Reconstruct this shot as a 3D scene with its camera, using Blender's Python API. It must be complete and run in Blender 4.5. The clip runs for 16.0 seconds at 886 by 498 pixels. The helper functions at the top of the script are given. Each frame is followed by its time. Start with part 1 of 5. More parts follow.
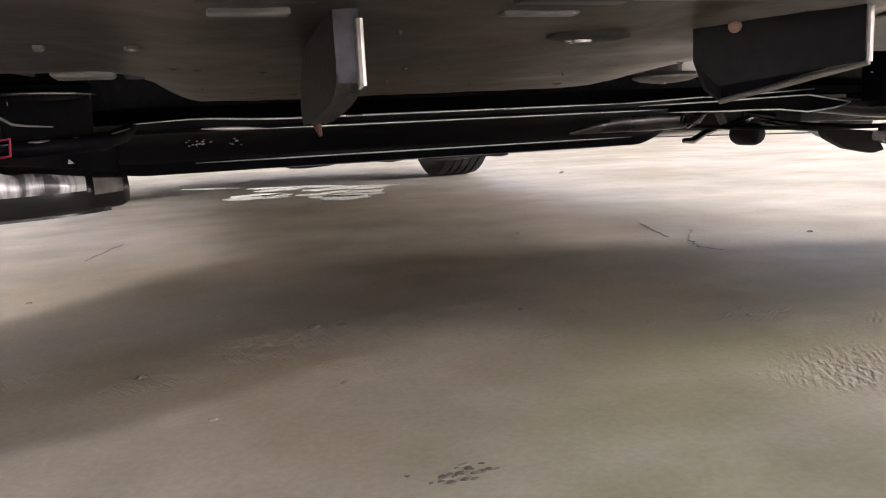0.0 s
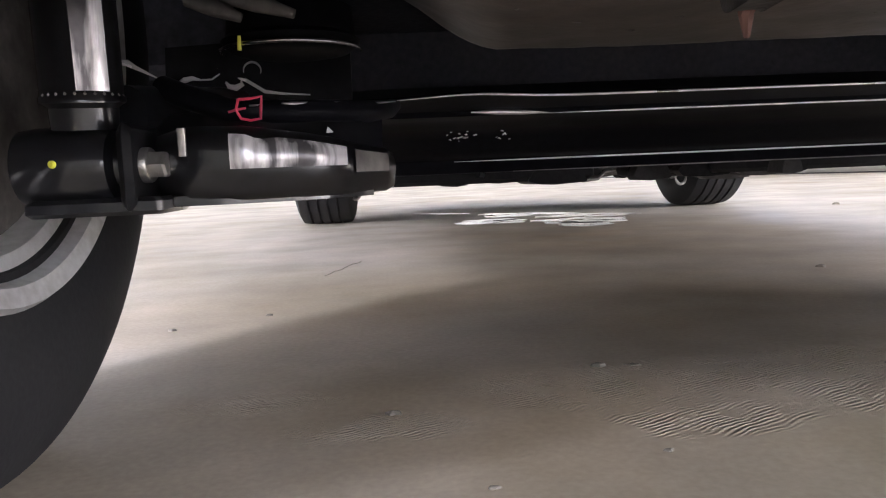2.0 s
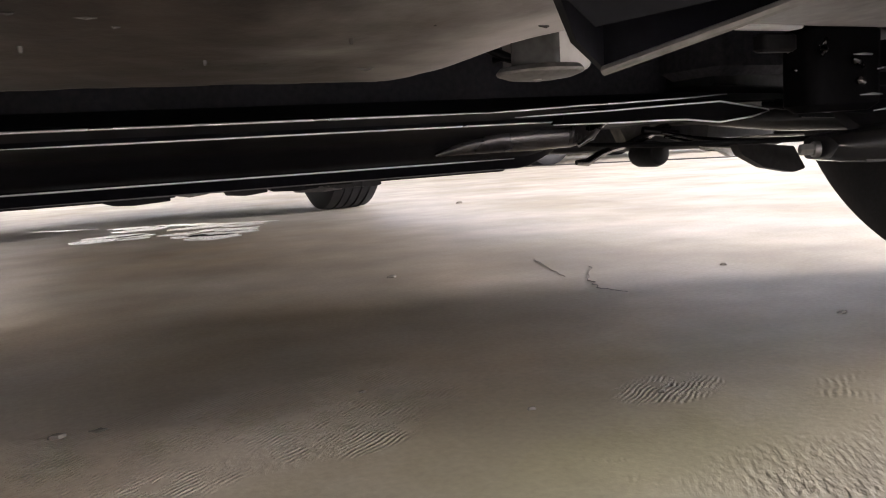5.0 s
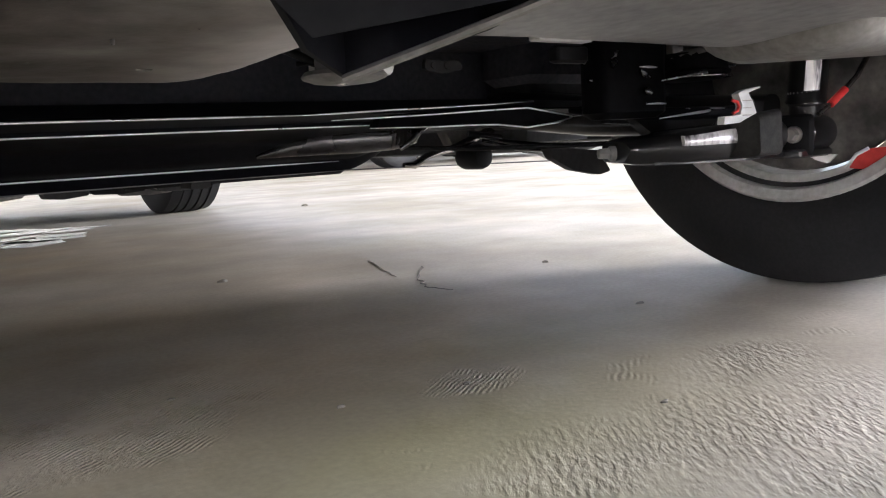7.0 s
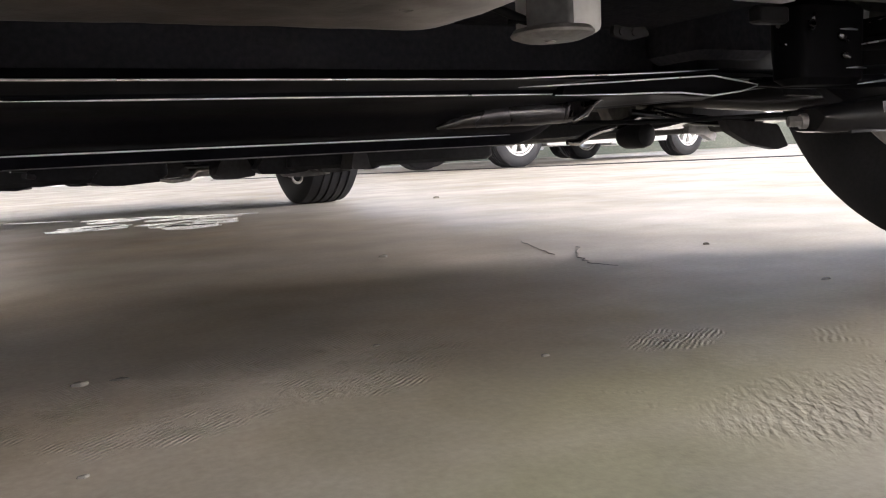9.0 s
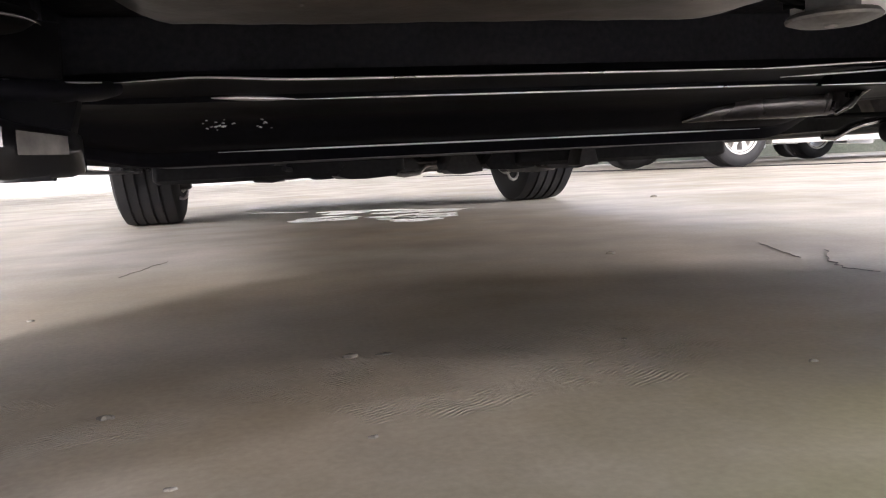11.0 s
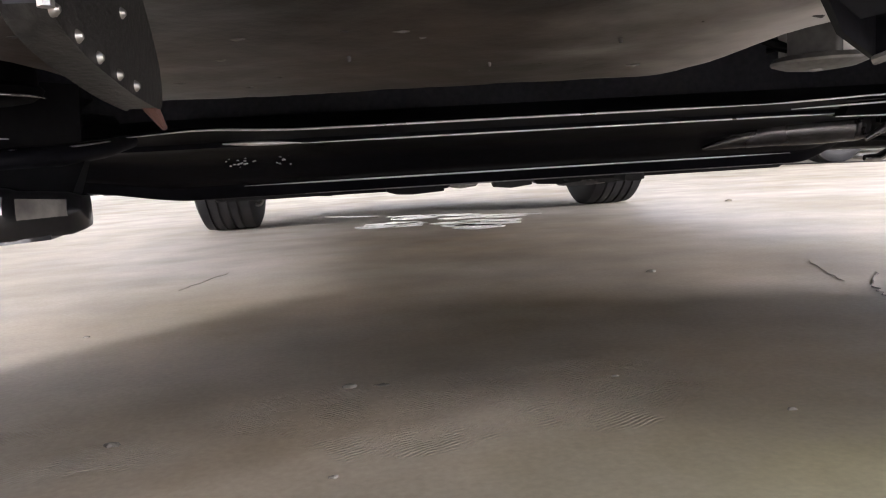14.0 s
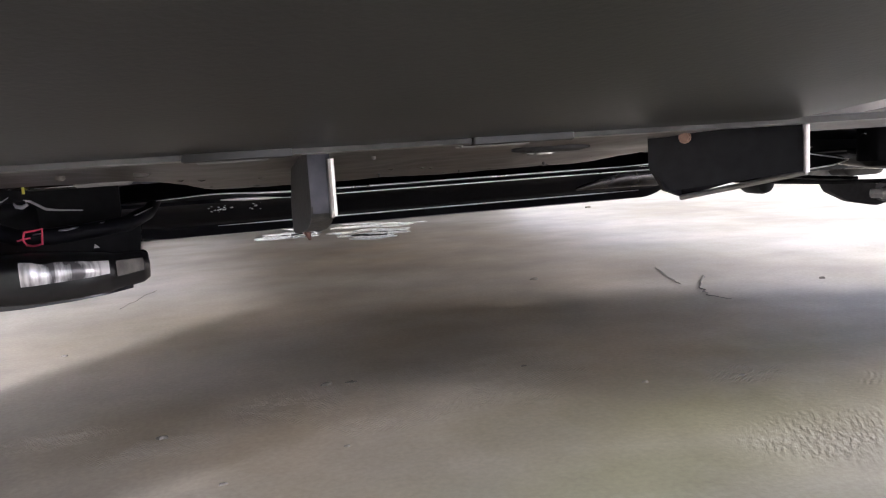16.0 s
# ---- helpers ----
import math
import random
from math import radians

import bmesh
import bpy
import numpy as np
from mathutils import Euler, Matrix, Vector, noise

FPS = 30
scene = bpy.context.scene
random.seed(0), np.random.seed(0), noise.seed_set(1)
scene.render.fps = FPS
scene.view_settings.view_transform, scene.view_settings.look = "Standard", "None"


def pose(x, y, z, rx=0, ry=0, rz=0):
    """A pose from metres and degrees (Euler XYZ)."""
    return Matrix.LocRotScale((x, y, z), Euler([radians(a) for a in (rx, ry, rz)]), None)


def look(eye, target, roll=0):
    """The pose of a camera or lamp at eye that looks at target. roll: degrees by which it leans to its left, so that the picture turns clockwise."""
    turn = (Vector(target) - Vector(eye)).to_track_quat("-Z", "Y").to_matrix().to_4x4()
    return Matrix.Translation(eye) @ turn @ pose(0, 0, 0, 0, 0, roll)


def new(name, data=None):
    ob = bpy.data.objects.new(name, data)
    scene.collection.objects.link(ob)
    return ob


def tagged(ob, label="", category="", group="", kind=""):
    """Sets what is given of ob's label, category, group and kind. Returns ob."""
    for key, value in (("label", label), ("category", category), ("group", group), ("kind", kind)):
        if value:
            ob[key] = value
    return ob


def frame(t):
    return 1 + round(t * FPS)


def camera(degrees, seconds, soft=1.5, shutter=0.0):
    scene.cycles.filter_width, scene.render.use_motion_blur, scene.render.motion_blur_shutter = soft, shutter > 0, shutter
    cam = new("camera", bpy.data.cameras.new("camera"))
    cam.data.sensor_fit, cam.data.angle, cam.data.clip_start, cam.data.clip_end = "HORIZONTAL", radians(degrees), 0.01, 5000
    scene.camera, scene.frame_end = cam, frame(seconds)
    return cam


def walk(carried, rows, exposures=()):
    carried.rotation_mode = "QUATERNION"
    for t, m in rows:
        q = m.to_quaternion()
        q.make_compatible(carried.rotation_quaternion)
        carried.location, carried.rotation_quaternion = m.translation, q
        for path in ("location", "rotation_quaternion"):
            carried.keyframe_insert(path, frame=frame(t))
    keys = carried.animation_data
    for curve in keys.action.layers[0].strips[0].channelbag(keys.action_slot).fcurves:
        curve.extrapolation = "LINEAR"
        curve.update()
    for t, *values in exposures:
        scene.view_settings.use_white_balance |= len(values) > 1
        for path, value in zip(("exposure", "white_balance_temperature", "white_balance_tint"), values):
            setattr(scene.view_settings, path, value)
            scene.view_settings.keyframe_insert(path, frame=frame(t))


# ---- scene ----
cam = camera(60.3, 16.0, soft=1.1)
PATH = [
    (0, (-0.461, -0.654, 0.234), (0.187, 1.21, -0.092), -2.8),
    (0.5, (-0.464, -0.577, 0.2), (-0.012, 1.35, -0.086), -2.5),
    (1, (-0.495, -0.503, 0.193), (-0.201, 1.46, -0.052), -2.4),
    (1.5, (-0.488, -0.455, 0.18), (-0.312, 1.525, -0.037), -2.3),
    (2, (-0.499, -0.45, 0.188), (-0.384, 1.536, -0.019), -2.5),
    (2.5, (-0.486, -0.446, 0.199), (-0.363, 1.539, -0.01), -2.7),
    (3, (-0.431, -0.44, 0.197), (-0.227, 1.538, -0.018), -2.9),
    (3.5, (-0.38, -0.434, 0.202), (-0.033, 1.523, -0.022), -3.3),
    (4, (-0.344, -0.444, 0.205), (0.184, 1.471, -0.029), -3.5),
    (4.5, (-0.318, -0.442, 0.21), (0.395, 1.41, -0.037), -3.7),
    (5, (-0.289, -0.452, 0.214), (0.575, 1.333, -0.043), -3.7),
    (7.3, (-0.26, -0.486, 0.211), (0.926, 1.1, -0.063), -3.3),
    (7.5, (-0.274, -0.477, 0.199), (0.906, 1.115, -0.072), -3.3),
    (8, (-0.312, -0.461, 0.186), (0.82, 1.167, -0.08), -3.4),
    (8.5, (-0.331, -0.458, 0.178), (0.712, 1.229, -0.079), -3.3),
    (11, (-0.39, -0.45, 0.172), (0.069, 1.484, -0.052), -2.9),
    (11.5, (-0.411, -0.462, 0.178), (-0.113, 1.504, -0.042), -2.9),
    (12, (-0.42, -0.471, 0.178), (-0.266, 1.511, -0.037), -2.9),
    (12.5, (-0.422, -0.477, 0.178), (-0.376, 1.511, -0.034), -2.9),
    (13, (-0.416, -0.475, 0.178), (-0.401, 1.514, -0.035), -3.1),
    (13.5, (-0.348, -0.481, 0.205), (-0.263, 1.505, -0.013), -3.4),
    (14, (-0.303, -0.49, 0.211), (-0.079, 1.485, -0.016), -3.4),
    (14.5, (-0.295, -0.564, 0.213), (0.068, 1.389, -0.023), -3.4),
    (15, (-0.392, -0.6, 0.205), (0.089, 1.325, -0.039), -3.6),
    (15.5, (-0.431, -0.691, 0.24), (0.107, 1.219, -0.008), -3.7),
    (16, (-0.434, -0.705, 0.285), (0.13, 1.196, 0.027), -3.6),
]
walk(cam, [(t, look(eye, target, roll)) for t, eye, target, roll in PATH], [(0, 3.16, 6450, 22), (1.5, 3.27, 6100, 21), (3.0, 3.35, 6000, 22), (5.0, 3.27, 6350, 22), (7.5, 3.27, 5850, 16), (8.5, 3.26, 6150, 19), (11.0, 3.24, 6200, 21), (13.0, 3.27, 5950, 19), (14.0, 3.27, 6150, 21), (15.0, 3.36, 5950, 21), (16.0, 3.46, 5850, 21)])

# ---- world and light: an overcast, hazy day, open all round ----
world = bpy.data.worlds.new("world")
scene.world = world
world.use_nodes = True
wn = world.node_tree.nodes
sky = wn.new("ShaderNodeTexSky")
sky.sky_type = "NISHITA"
sky.sun_disc = False
sky.sun_elevation = radians(30)
sky.sun_rotation = radians(230)
sky.air_density, sky.dust_density, sky.ozone_density = 1.0, 4.0, 1.0
wn["Background"].inputs["Strength"].default_value = 0.15
grey = wn.new("ShaderNodeHueSaturation")
grey.inputs["Saturation"].default_value = 0.4
world.node_tree.links.new(sky.outputs["Color"], grey.inputs["Color"])
world.node_tree.links.new(grey.outputs["Color"], wn["Background"].inputs["Color"])
sun_data = bpy.data.lights.new("sun", "SUN")
sun_data.energy, sun_data.angle, sun_data.color = 1.0, radians(9), (0.87, 0.94, 1.0)
sun = new("sun", sun_data)
sun.matrix_world = look((0, 0, 8), (0.72, 0.60, 8 - 0.29))


# added lamp for light from the right, set in an unseen window opening
day = bpy.data.lights.new("added_side_light", "AREA")
day.shape, day.size, day.size_y, day.energy, day.color = "RECTANGLE", 3.2, 2.4, 325, (1.0, 0.975, 0.93)
side_light = new("added_side_light", day)
side_light.matrix_world = look((10.9, -3.6, 2.5), (0, 0.0, 0.0))


# ---- materials ----
def material(name, color, rough=0.5, metal=0.0, spec=0.5, ior=1.5, coat=0.0, tint=None, scale=8.0, amount=0.5, grain=120.0, bump=0.1, depth=0.002, rough_var=0.1, stretch=None, span=(0.35, 0.7)):
    """A surface with stains at one scale and grain at another."""
    m = bpy.data.materials.new(name)
    m.use_nodes = True
    n, l = m.node_tree.nodes, m.node_tree.links
    b = n["Principled BSDF"]
    b.inputs["Metallic"].default_value = metal
    b.inputs["IOR"].default_value = ior
    b.inputs["Specular IOR Level"].default_value = spec
    b.inputs["Coat Weight"].default_value = coat
    b.inputs["Coat Roughness"].default_value = 0.035
    b.inputs["Coat IOR"].default_value = 1.55
    co = n.new("ShaderNodeTexCoord")
    big = n.new("ShaderNodeTexNoise")
    big.inputs["Scale"].default_value, big.inputs["Detail"].default_value = scale, 6
    fine = n.new("ShaderNodeTexNoise")
    fine.inputs["Scale"].default_value, fine.inputs["Detail"].default_value = grain, 4
    for t in (big, fine):
        l.new(co.outputs["Object"], t.inputs["Vector"])
    if stretch:
        mp = n.new("ShaderNodeMapping")
        mp.inputs["Scale"].default_value = stretch
        l.new(co.outputs["Object"], mp.inputs["Vector"])
        l.new(mp.outputs["Vector"], big.inputs["Vector"])
    ramp = n.new("ShaderNodeValToRGB")
    ramp.color_ramp.elements[0].position, ramp.color_ramp.elements[1].position = span
    ramp.color_ramp.elements[0].color = (*color, 1)
    ramp.color_ramp.elements[1].color = (*(tint or color), 1)
    l.new(big.outputs["Fac"], ramp.inputs["Fac"])
    mix = n.new("ShaderNodeMix")
    mix.data_type, mix.blend_type = "RGBA", "OVERLAY"
    mix.inputs["Factor"].default_value = amount
    l.new(ramp.outputs["Color"], mix.inputs["A"])
    l.new(fine.outputs["Fac"], mix.inputs["B"])
    l.new(mix.outputs["Result"], b.inputs["Base Color"])
    mr = n.new("ShaderNodeMapRange")
    mr.inputs["To Min"].default_value, mr.inputs["To Max"].default_value = max(0.02, rough - rough_var), min(1, rough + rough_var)
    l.new(big.outputs["Fac"], mr.inputs["Value"])
    l.new(mr.outputs["Result"], b.inputs["Roughness"])
    if bump:
        bp = n.new("ShaderNodeBump")
        bp.inputs["Strength"].default_value, bp.inputs["Distance"].default_value = bump, depth
        l.new(fine.outputs["Fac"], bp.inputs["Height"])
        l.new(bp.outputs["Normal"], b.inputs["Normal"])
    return m


def concrete_material():
    m = bpy.data.materials.new("concrete")
    m.use_nodes = True
    n, l = m.node_tree.nodes, m.node_tree.links
    b = n["Principled BSDF"]
    co = n.new("ShaderNodeTexCoord")

    def noise_tex(scale, detail=5, rough=0.55):
        t = n.new("ShaderNodeTexNoise")
        t.inputs["Scale"].default_value, t.inputs["Detail"].default_value, t.inputs["Roughness"].default_value = scale, detail, rough
        l.new(co.outputs["Object"], t.inputs["Vector"])
        return t

    def ramp_of(src, p0, p1, c0, c1):
        r = n.new("ShaderNodeValToRGB")
        r.color_ramp.elements[0].position, r.color_ramp.elements[1].position = p0, p1
        r.color_ramp.elements[0].color, r.color_ramp.elements[1].color = (*c0, 1), (*c1, 1)
        l.new(src, r.inputs["Fac"])
        return r

    def blend(kind, fac, a, bb):
        x = n.new("ShaderNodeMix")
        x.data_type, x.blend_type = "RGBA", kind
        if isinstance(fac, float):
            x.inputs["Factor"].default_value = fac
        else:
            l.new(fac, x.inputs["Factor"])
        l.new(a, x.inputs["A"])
        l.new(bb, x.inputs["B"])
        return x.outputs["Result"]

    large, mid, fine = noise_tex(1.9, 6), noise_tex(5.0, 6), noise_tex(160, 3)
    base = ramp_of(large.outputs["Fac"], 0.34, 0.66, (0.297, 0.264, 0.202), (0.450, 0.420, 0.376))
    stain = ramp_of(mid.outputs["Fac"], 0.35, 0.65, (0.26, 0.26, 0.245), (0.68, 0.68, 0.68))
    col = blend("OVERLAY", 0.34, base.outputs["Color"], stain.outputs["Color"])
    wipe = n.new("ShaderNodeMapping")
    wipe.inputs["Rotation"].default_value, wipe.inputs["Scale"].default_value = (0, 0, 0.9), (1.0, 2.4, 1.0)
    l.new(co.outputs["Object"], wipe.inputs["Vector"])
    smear = noise_tex(4.5, 7, 0.65)
    l.new(wipe.outputs["Vector"], smear.inputs["Vector"])
    smears = ramp_of(smear.outputs["Fac"], 0.42, 0.68, (0.44, 0.44, 0.44), (0.62, 0.62, 0.62))
    col = blend("OVERLAY", 0.15, col, smears.outputs["Color"])
    grain = ramp_of(fine.outputs["Fac"], 0.3, 0.7, (0.42, 0.42, 0.42), (0.58, 0.58, 0.58))
    col = blend("OVERLAY", 0.5, col, grain.outputs["Color"])
    l.new(col, b.inputs["Base Color"])
    mr = n.new("ShaderNodeMapRange")
    mr.inputs["To Min"].default_value, mr.inputs["To Max"].default_value = 0.56, 0.74
    l.new(mid.outputs["Fac"], mr.inputs["Value"])
    l.new(mr.outputs["Result"], b.inputs["Roughness"])
    # trowel strokes and rough worm-like patches, each with its own outline
    def spots(places, ragged):
        total = None
        for cx, cy, rx, ry in places:
            mp = n.new("ShaderNodeMapping")
            mp.inputs["Location"].default_value = (-cx / rx, -cy / ry, 0)
            mp.inputs["Scale"].default_value = (1 / rx, 1 / ry, 1)
            l.new(co.outputs["Object"], mp.inputs["Vector"])
            ln = n.new("ShaderNodeVectorMath")
            ln.operation = "LENGTH"
            l.new(mp.outputs["Vector"], ln.inputs[0])
            fall = n.new("ShaderNodeMapRange")
            fall.inputs["From Min"].default_value, fall.inputs["From Max"].default_value = 1.3, 0.2
            l.new(ln.outputs["Value"], fall.inputs["Value"])
            if total is None:
                total = fall.outputs["Result"]
            else:
                mx = n.new("ShaderNodeMath")
                mx.operation = "MAXIMUM"
                l.new(total, mx.inputs[0])
                l.new(fall.outputs["Result"], mx.inputs[1])
                total = mx.outputs["Value"]
        mul = n.new("ShaderNodeMath")
        mul.operation = "MULTIPLY"
        l.new(total, mul.inputs[0])
        l.new(ragged, mul.inputs[1])
        return mul.outputs["Value"]

    def waves(angle, scale, distortion, detail_scale):
        warp = n.new("ShaderNodeMapping")
        warp.inputs["Rotation"].default_value = (0, 0, angle)
        l.new(co.outputs["Object"], warp.inputs["Vector"])
        wave = n.new("ShaderNodeTexWave")
        wave.inputs["Scale"].default_value, wave.inputs["Distortion"].default_value = scale, distortion
        wave.inputs["Detail"].default_value, wave.inputs["Detail Scale"].default_value = 3, detail_scale
        wave.inputs["Detail Roughness"].default_value = 0.45
        l.new(warp.outputs["Vector"], wave.inputs["Vector"])
        return wave

    rag = ramp_of(noise_tex(26, 6, 0.7).outputs["Fac"], 0.44, 0.70, (0, 0, 0), (1.0, 1.0, 1.0))
    rag_wide = ramp_of(noise_tex(7, 6, 0.7).outputs["Fac"], 0.36, 0.56, (0, 0, 0), (0.20, 0.20, 0.20))
    strokes = spots(((-0.33, 0.175, 0.10, 0.06), (-0.21, 0.185, 0.11, 0.06), (-0.11, 0.16, 0.10, 0.06), (-0.28, 0.08, 0.07, 0.035), (-0.10, 0.23, 0.08, 0.03), (0.15, 0.035, 0.045, 0.03), (-0.62, 0.18, 0.06, 0.03), (-0.12, 0.10, 0.06, 0.04), (-0.52, 0.10, 0.06, 0.03)), rag.outputs["Color"])
    worms = spots(((0.10, -0.16, 0.09, 0.06), (0.36, -0.11, 0.08, 0.05), (-0.16, 0.09, 0.06, 0.03), (0.24, -0.22, 0.17, 0.10), (0.5, -0.4, 0.3, 0.14)), rag_wide.outputs["Color"])
    faint = ramp_of(noise_tex(5.5, 6, 0.7).outputs["Fac"], 0.62, 0.72, (0, 0, 0), (0.25, 0.25, 0.25))
    worm = n.new("ShaderNodeMapping")
    worm.inputs["Scale"].default_value = (1.0, 2.3, 1.0)
    swing = n.new("ShaderNodeMapping")
    swing.inputs["Rotation"].default_value = (0, 0, -0.95)
    l.new(co.outputs["Object"], swing.inputs["Vector"])
    l.new(swing.outputs["Vector"], worm.inputs["Vector"])
    knots = noise_tex(78, 3, 0.55)
    l.new(worm.outputs["Vector"], knots.inputs["Vector"])
    knot_lines = ramp_of(knots.outputs["Fac"], 0.38, 0.64, (0, 0, 0), (1, 1, 1))
    def math_node(kind, x, y):
        m_ = n.new("ShaderNodeMath")
        m_.operation = kind
        for k, v in enumerate((x, y)):
            if isinstance(v, float):
                m_.inputs[k].default_value = v
            else:
                l.new(v, m_.inputs[k])
        return m_.outputs["Value"]

    # ridges swing about the floor's level, so that a patch leaves no step at its rim
    ripple, groove_shade = None, None
    for wave, mask, gain in ((waves(1.04, 70, 8.0, 0.45).outputs["Fac"], strokes, 1.6), (knot_lines.outputs["Color"], worms, 1.0), (waves(0.9, 52, 8.0, 0.4).outputs["Fac"], faint.outputs["Color"], 0.35)):
        up = math_node("MULTIPLY", math_node("MULTIPLY", math_node("SUBTRACT", wave, 0.5), mask), gain)
        ripple = up if ripple is None else math_node("ADD", ripple, up)
        # groove darkening: a dirt tone that stands in for relief shade
        if groove_shade is None:
            groove_shade = math_node("MULTIPLY", math_node("SUBTRACT", 1.0, wave), math_node("MULTIPLY", mask, 0.32))
        else:
            groove_shade = math_node("MAXIMUM", groove_shade, math_node("MULTIPLY", math_node("SUBTRACT", 1.0, wave), math_node("MULTIPLY", mask, 0.5)))
    b1 = n.new("ShaderNodeBump")
    b1.inputs["Strength"].default_value, b1.inputs["Distance"].default_value = 0.9, 0.0062
    l.new(ripple, b1.inputs["Height"])
    b2 = n.new("ShaderNodeBump")
    b2.inputs["Strength"].default_value, b2.inputs["Distance"].default_value = 0.18, 0.0012
    l.new(fine.outputs["Fac"], b2.inputs["Height"])
    l.new(b1.outputs["Normal"], b2.inputs["Normal"])
    l.new(b2.outputs["Normal"], b.inputs["Normal"])
    # brown tone of the shade under the car put into the floor colour
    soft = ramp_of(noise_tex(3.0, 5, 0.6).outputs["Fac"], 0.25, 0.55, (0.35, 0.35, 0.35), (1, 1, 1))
    # greenish stain behind the car, darkened further in place of shade
    green_shade = spots(((-0.15, -0.30, 0.34, 0.14), (0.05, -0.06, 0.34, 0.17), (-0.10, -0.16, 0.30, 0.14), (0.30, 0.10, 0.18, 0.10)), soft.outputs["Color"])
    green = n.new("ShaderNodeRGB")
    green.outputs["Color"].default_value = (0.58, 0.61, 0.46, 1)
    shade_brown = spots(((-0.15, 0.55, 0.85, 0.60), (0.0, 1.45, 0.55, 0.75), (0.15, 0.20, 0.60, 0.40), (-0.45, 0.15, 0.50, 0.30)), soft.outputs["Color"])
    brown = n.new("ShaderNodeRGB")
    brown.outputs["Color"].default_value = (0.93, 0.81, 0.65, 1)
    col = blend("MIX", shade_brown, col, blend("MULTIPLY", 1.0, col, brown.outputs["Color"]))
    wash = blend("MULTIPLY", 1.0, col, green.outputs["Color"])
    dirt = n.new("ShaderNodeRGB")
    dirt.outputs["Color"].default_value = (0.13, 0.11, 0.08, 1)
    l.new(blend("MIX", groove_shade, blend("MIX", green_shade, col, wash), dirt.outputs["Color"]), b.inputs["Base Color"])
    return m


CONCRETE = concrete_material()
BLACK_PAINT = material("black_gloss_paint", (0.0080, 0.0080, 0.0096), 0.3, spec=0.3, coat=0.9, tint=(0.0130, 0.0128, 0.0150), bump=0.0, rough_var=0.05)
BLACK_SATIN = material("black_satin_paint", (0.008, 0.008, 0.0092), 0.42, spec=0.10, tint=(0.014, 0.0138, 0.0148), bump=0.1)
PLASTIC = material("charcoal_plastic", (0.0050, 0.0050, 0.0049), 0.34, spec=0.46, tint=(0.0078, 0.0077, 0.0075), scale=3, grain=400, bump=0.15, depth=0.0006)
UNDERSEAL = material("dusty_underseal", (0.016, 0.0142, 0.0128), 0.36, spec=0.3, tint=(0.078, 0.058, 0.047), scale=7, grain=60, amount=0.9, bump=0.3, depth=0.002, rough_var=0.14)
DARK_SEAL = material("dark_underseal", (0.026, 0.0252, 0.026), 0.6, spec=0.25, tint=(0.046, 0.044, 0.0435), bump=0.2)
BEAM_PAINT = material("worn_black_beam_paint", (0.0058, 0.0058, 0.0080), 0.42, spec=0.05, coat=0.0, tint=(0.0085, 0.0084, 0.0105), bump=0.08, rough_var=0.1)
# darker black for parts in deep shade, the shade put into the colour
SHADE_BLACK = material("shade_black_steel", (0.0028, 0.0028, 0.0034), 0.6, spec=0.05, tint=(0.0048, 0.0047, 0.0054), bump=0.1)
MATT_BLACK = material("matt_black_paint", (0.085, 0.085, 0.099), 0.9, spec=0.02, tint=(0.100, 0.100, 0.116), bump=0.03)
# bright metal; on the weld beads it stands in for glints
BRIGHT_METAL = material("bright_bare_metal", (0.95, 0.95, 0.96), 0.25, metal=0.35, tint=(0.85, 0.84, 0.85), scale=60, bump=0.0)
# streaked reflections put into the colour of a pale metal
REFLECTION_STREAKS = material("streaked_reflection", (0.10, 0.095, 0.10), 0.24, metal=0.45, tint=(0.95, 0.92, 0.94), scale=75, grain=160, amount=0.35, bump=0.08, depth=0.001, stretch=(1.0, 1.0, 0.10), span=(0.42, 0.58))
DUSTY_PAINT = material("dusty_black_paint", (0.05, 0.046, 0.043), 0.6, tint=(0.19, 0.175, 0.16), scale=25, bump=0.2)
SPECKLED = material("speckled_black_steel", (0.016, 0.0155, 0.015), 0.5, spec=0.3, tint=(0.040, 0.037, 0.034), scale=110, grain=300, bump=0.3)
SHIELD = material("pale_aluminium_sheet", (0.28, 0.272, 0.268), 0.42, metal=0.35, tint=(0.20, 0.193, 0.188), scale=7, grain=90, bump=0.15)
# pale dusty lip plastic; its highlight line is put into the colour too
LIP = material("pale_lip_plastic", (0.11, 0.108, 0.106), 0.3, tint=(0.21, 0.205, 0.20), scale=18, bump=0.1)
DULL_STEEL = material("dull_dusty_steel", (0.15, 0.148, 0.147), 0.5, metal=0.3, tint=(0.11, 0.108, 0.106), scale=6, bump=0.08)
RUBBER = material("tyre_rubber", (0.010, 0.010, 0.0112), 0.62, spec=0.22, tint=(0.018, 0.0175, 0.0178), scale=14, grain=220, bump=0.15, depth=0.001)
ALLOY = material("alloy_wheel", (0.66, 0.65, 0.63), 0.36, metal=0.35, tint=(0.50, 0.48, 0.46), scale=12, bump=0.05)
TUBE_STEEL = material("dark_plated_tube", (0.55, 0.53, 0.53), 0.2, metal=1.0, tint=(0.24, 0.23, 0.23), scale=30, grain=200, bump=0.06, rough_var=0.08)
# bright metal for rods that stand in for highlights on black paint
HIGHLIGHT_METAL = material("highlight_metal", (0.95, 0.94, 0.95), 0.30, metal=1.0, tint=(0.85, 0.84, 0.85), scale=25, grain=200, bump=0.0)
STEEL = material("zinc_steel", (0.42, 0.40, 0.38), 0.35, metal=0.9, tint=(0.55, 0.53, 0.50), scale=40, bump=0.1)
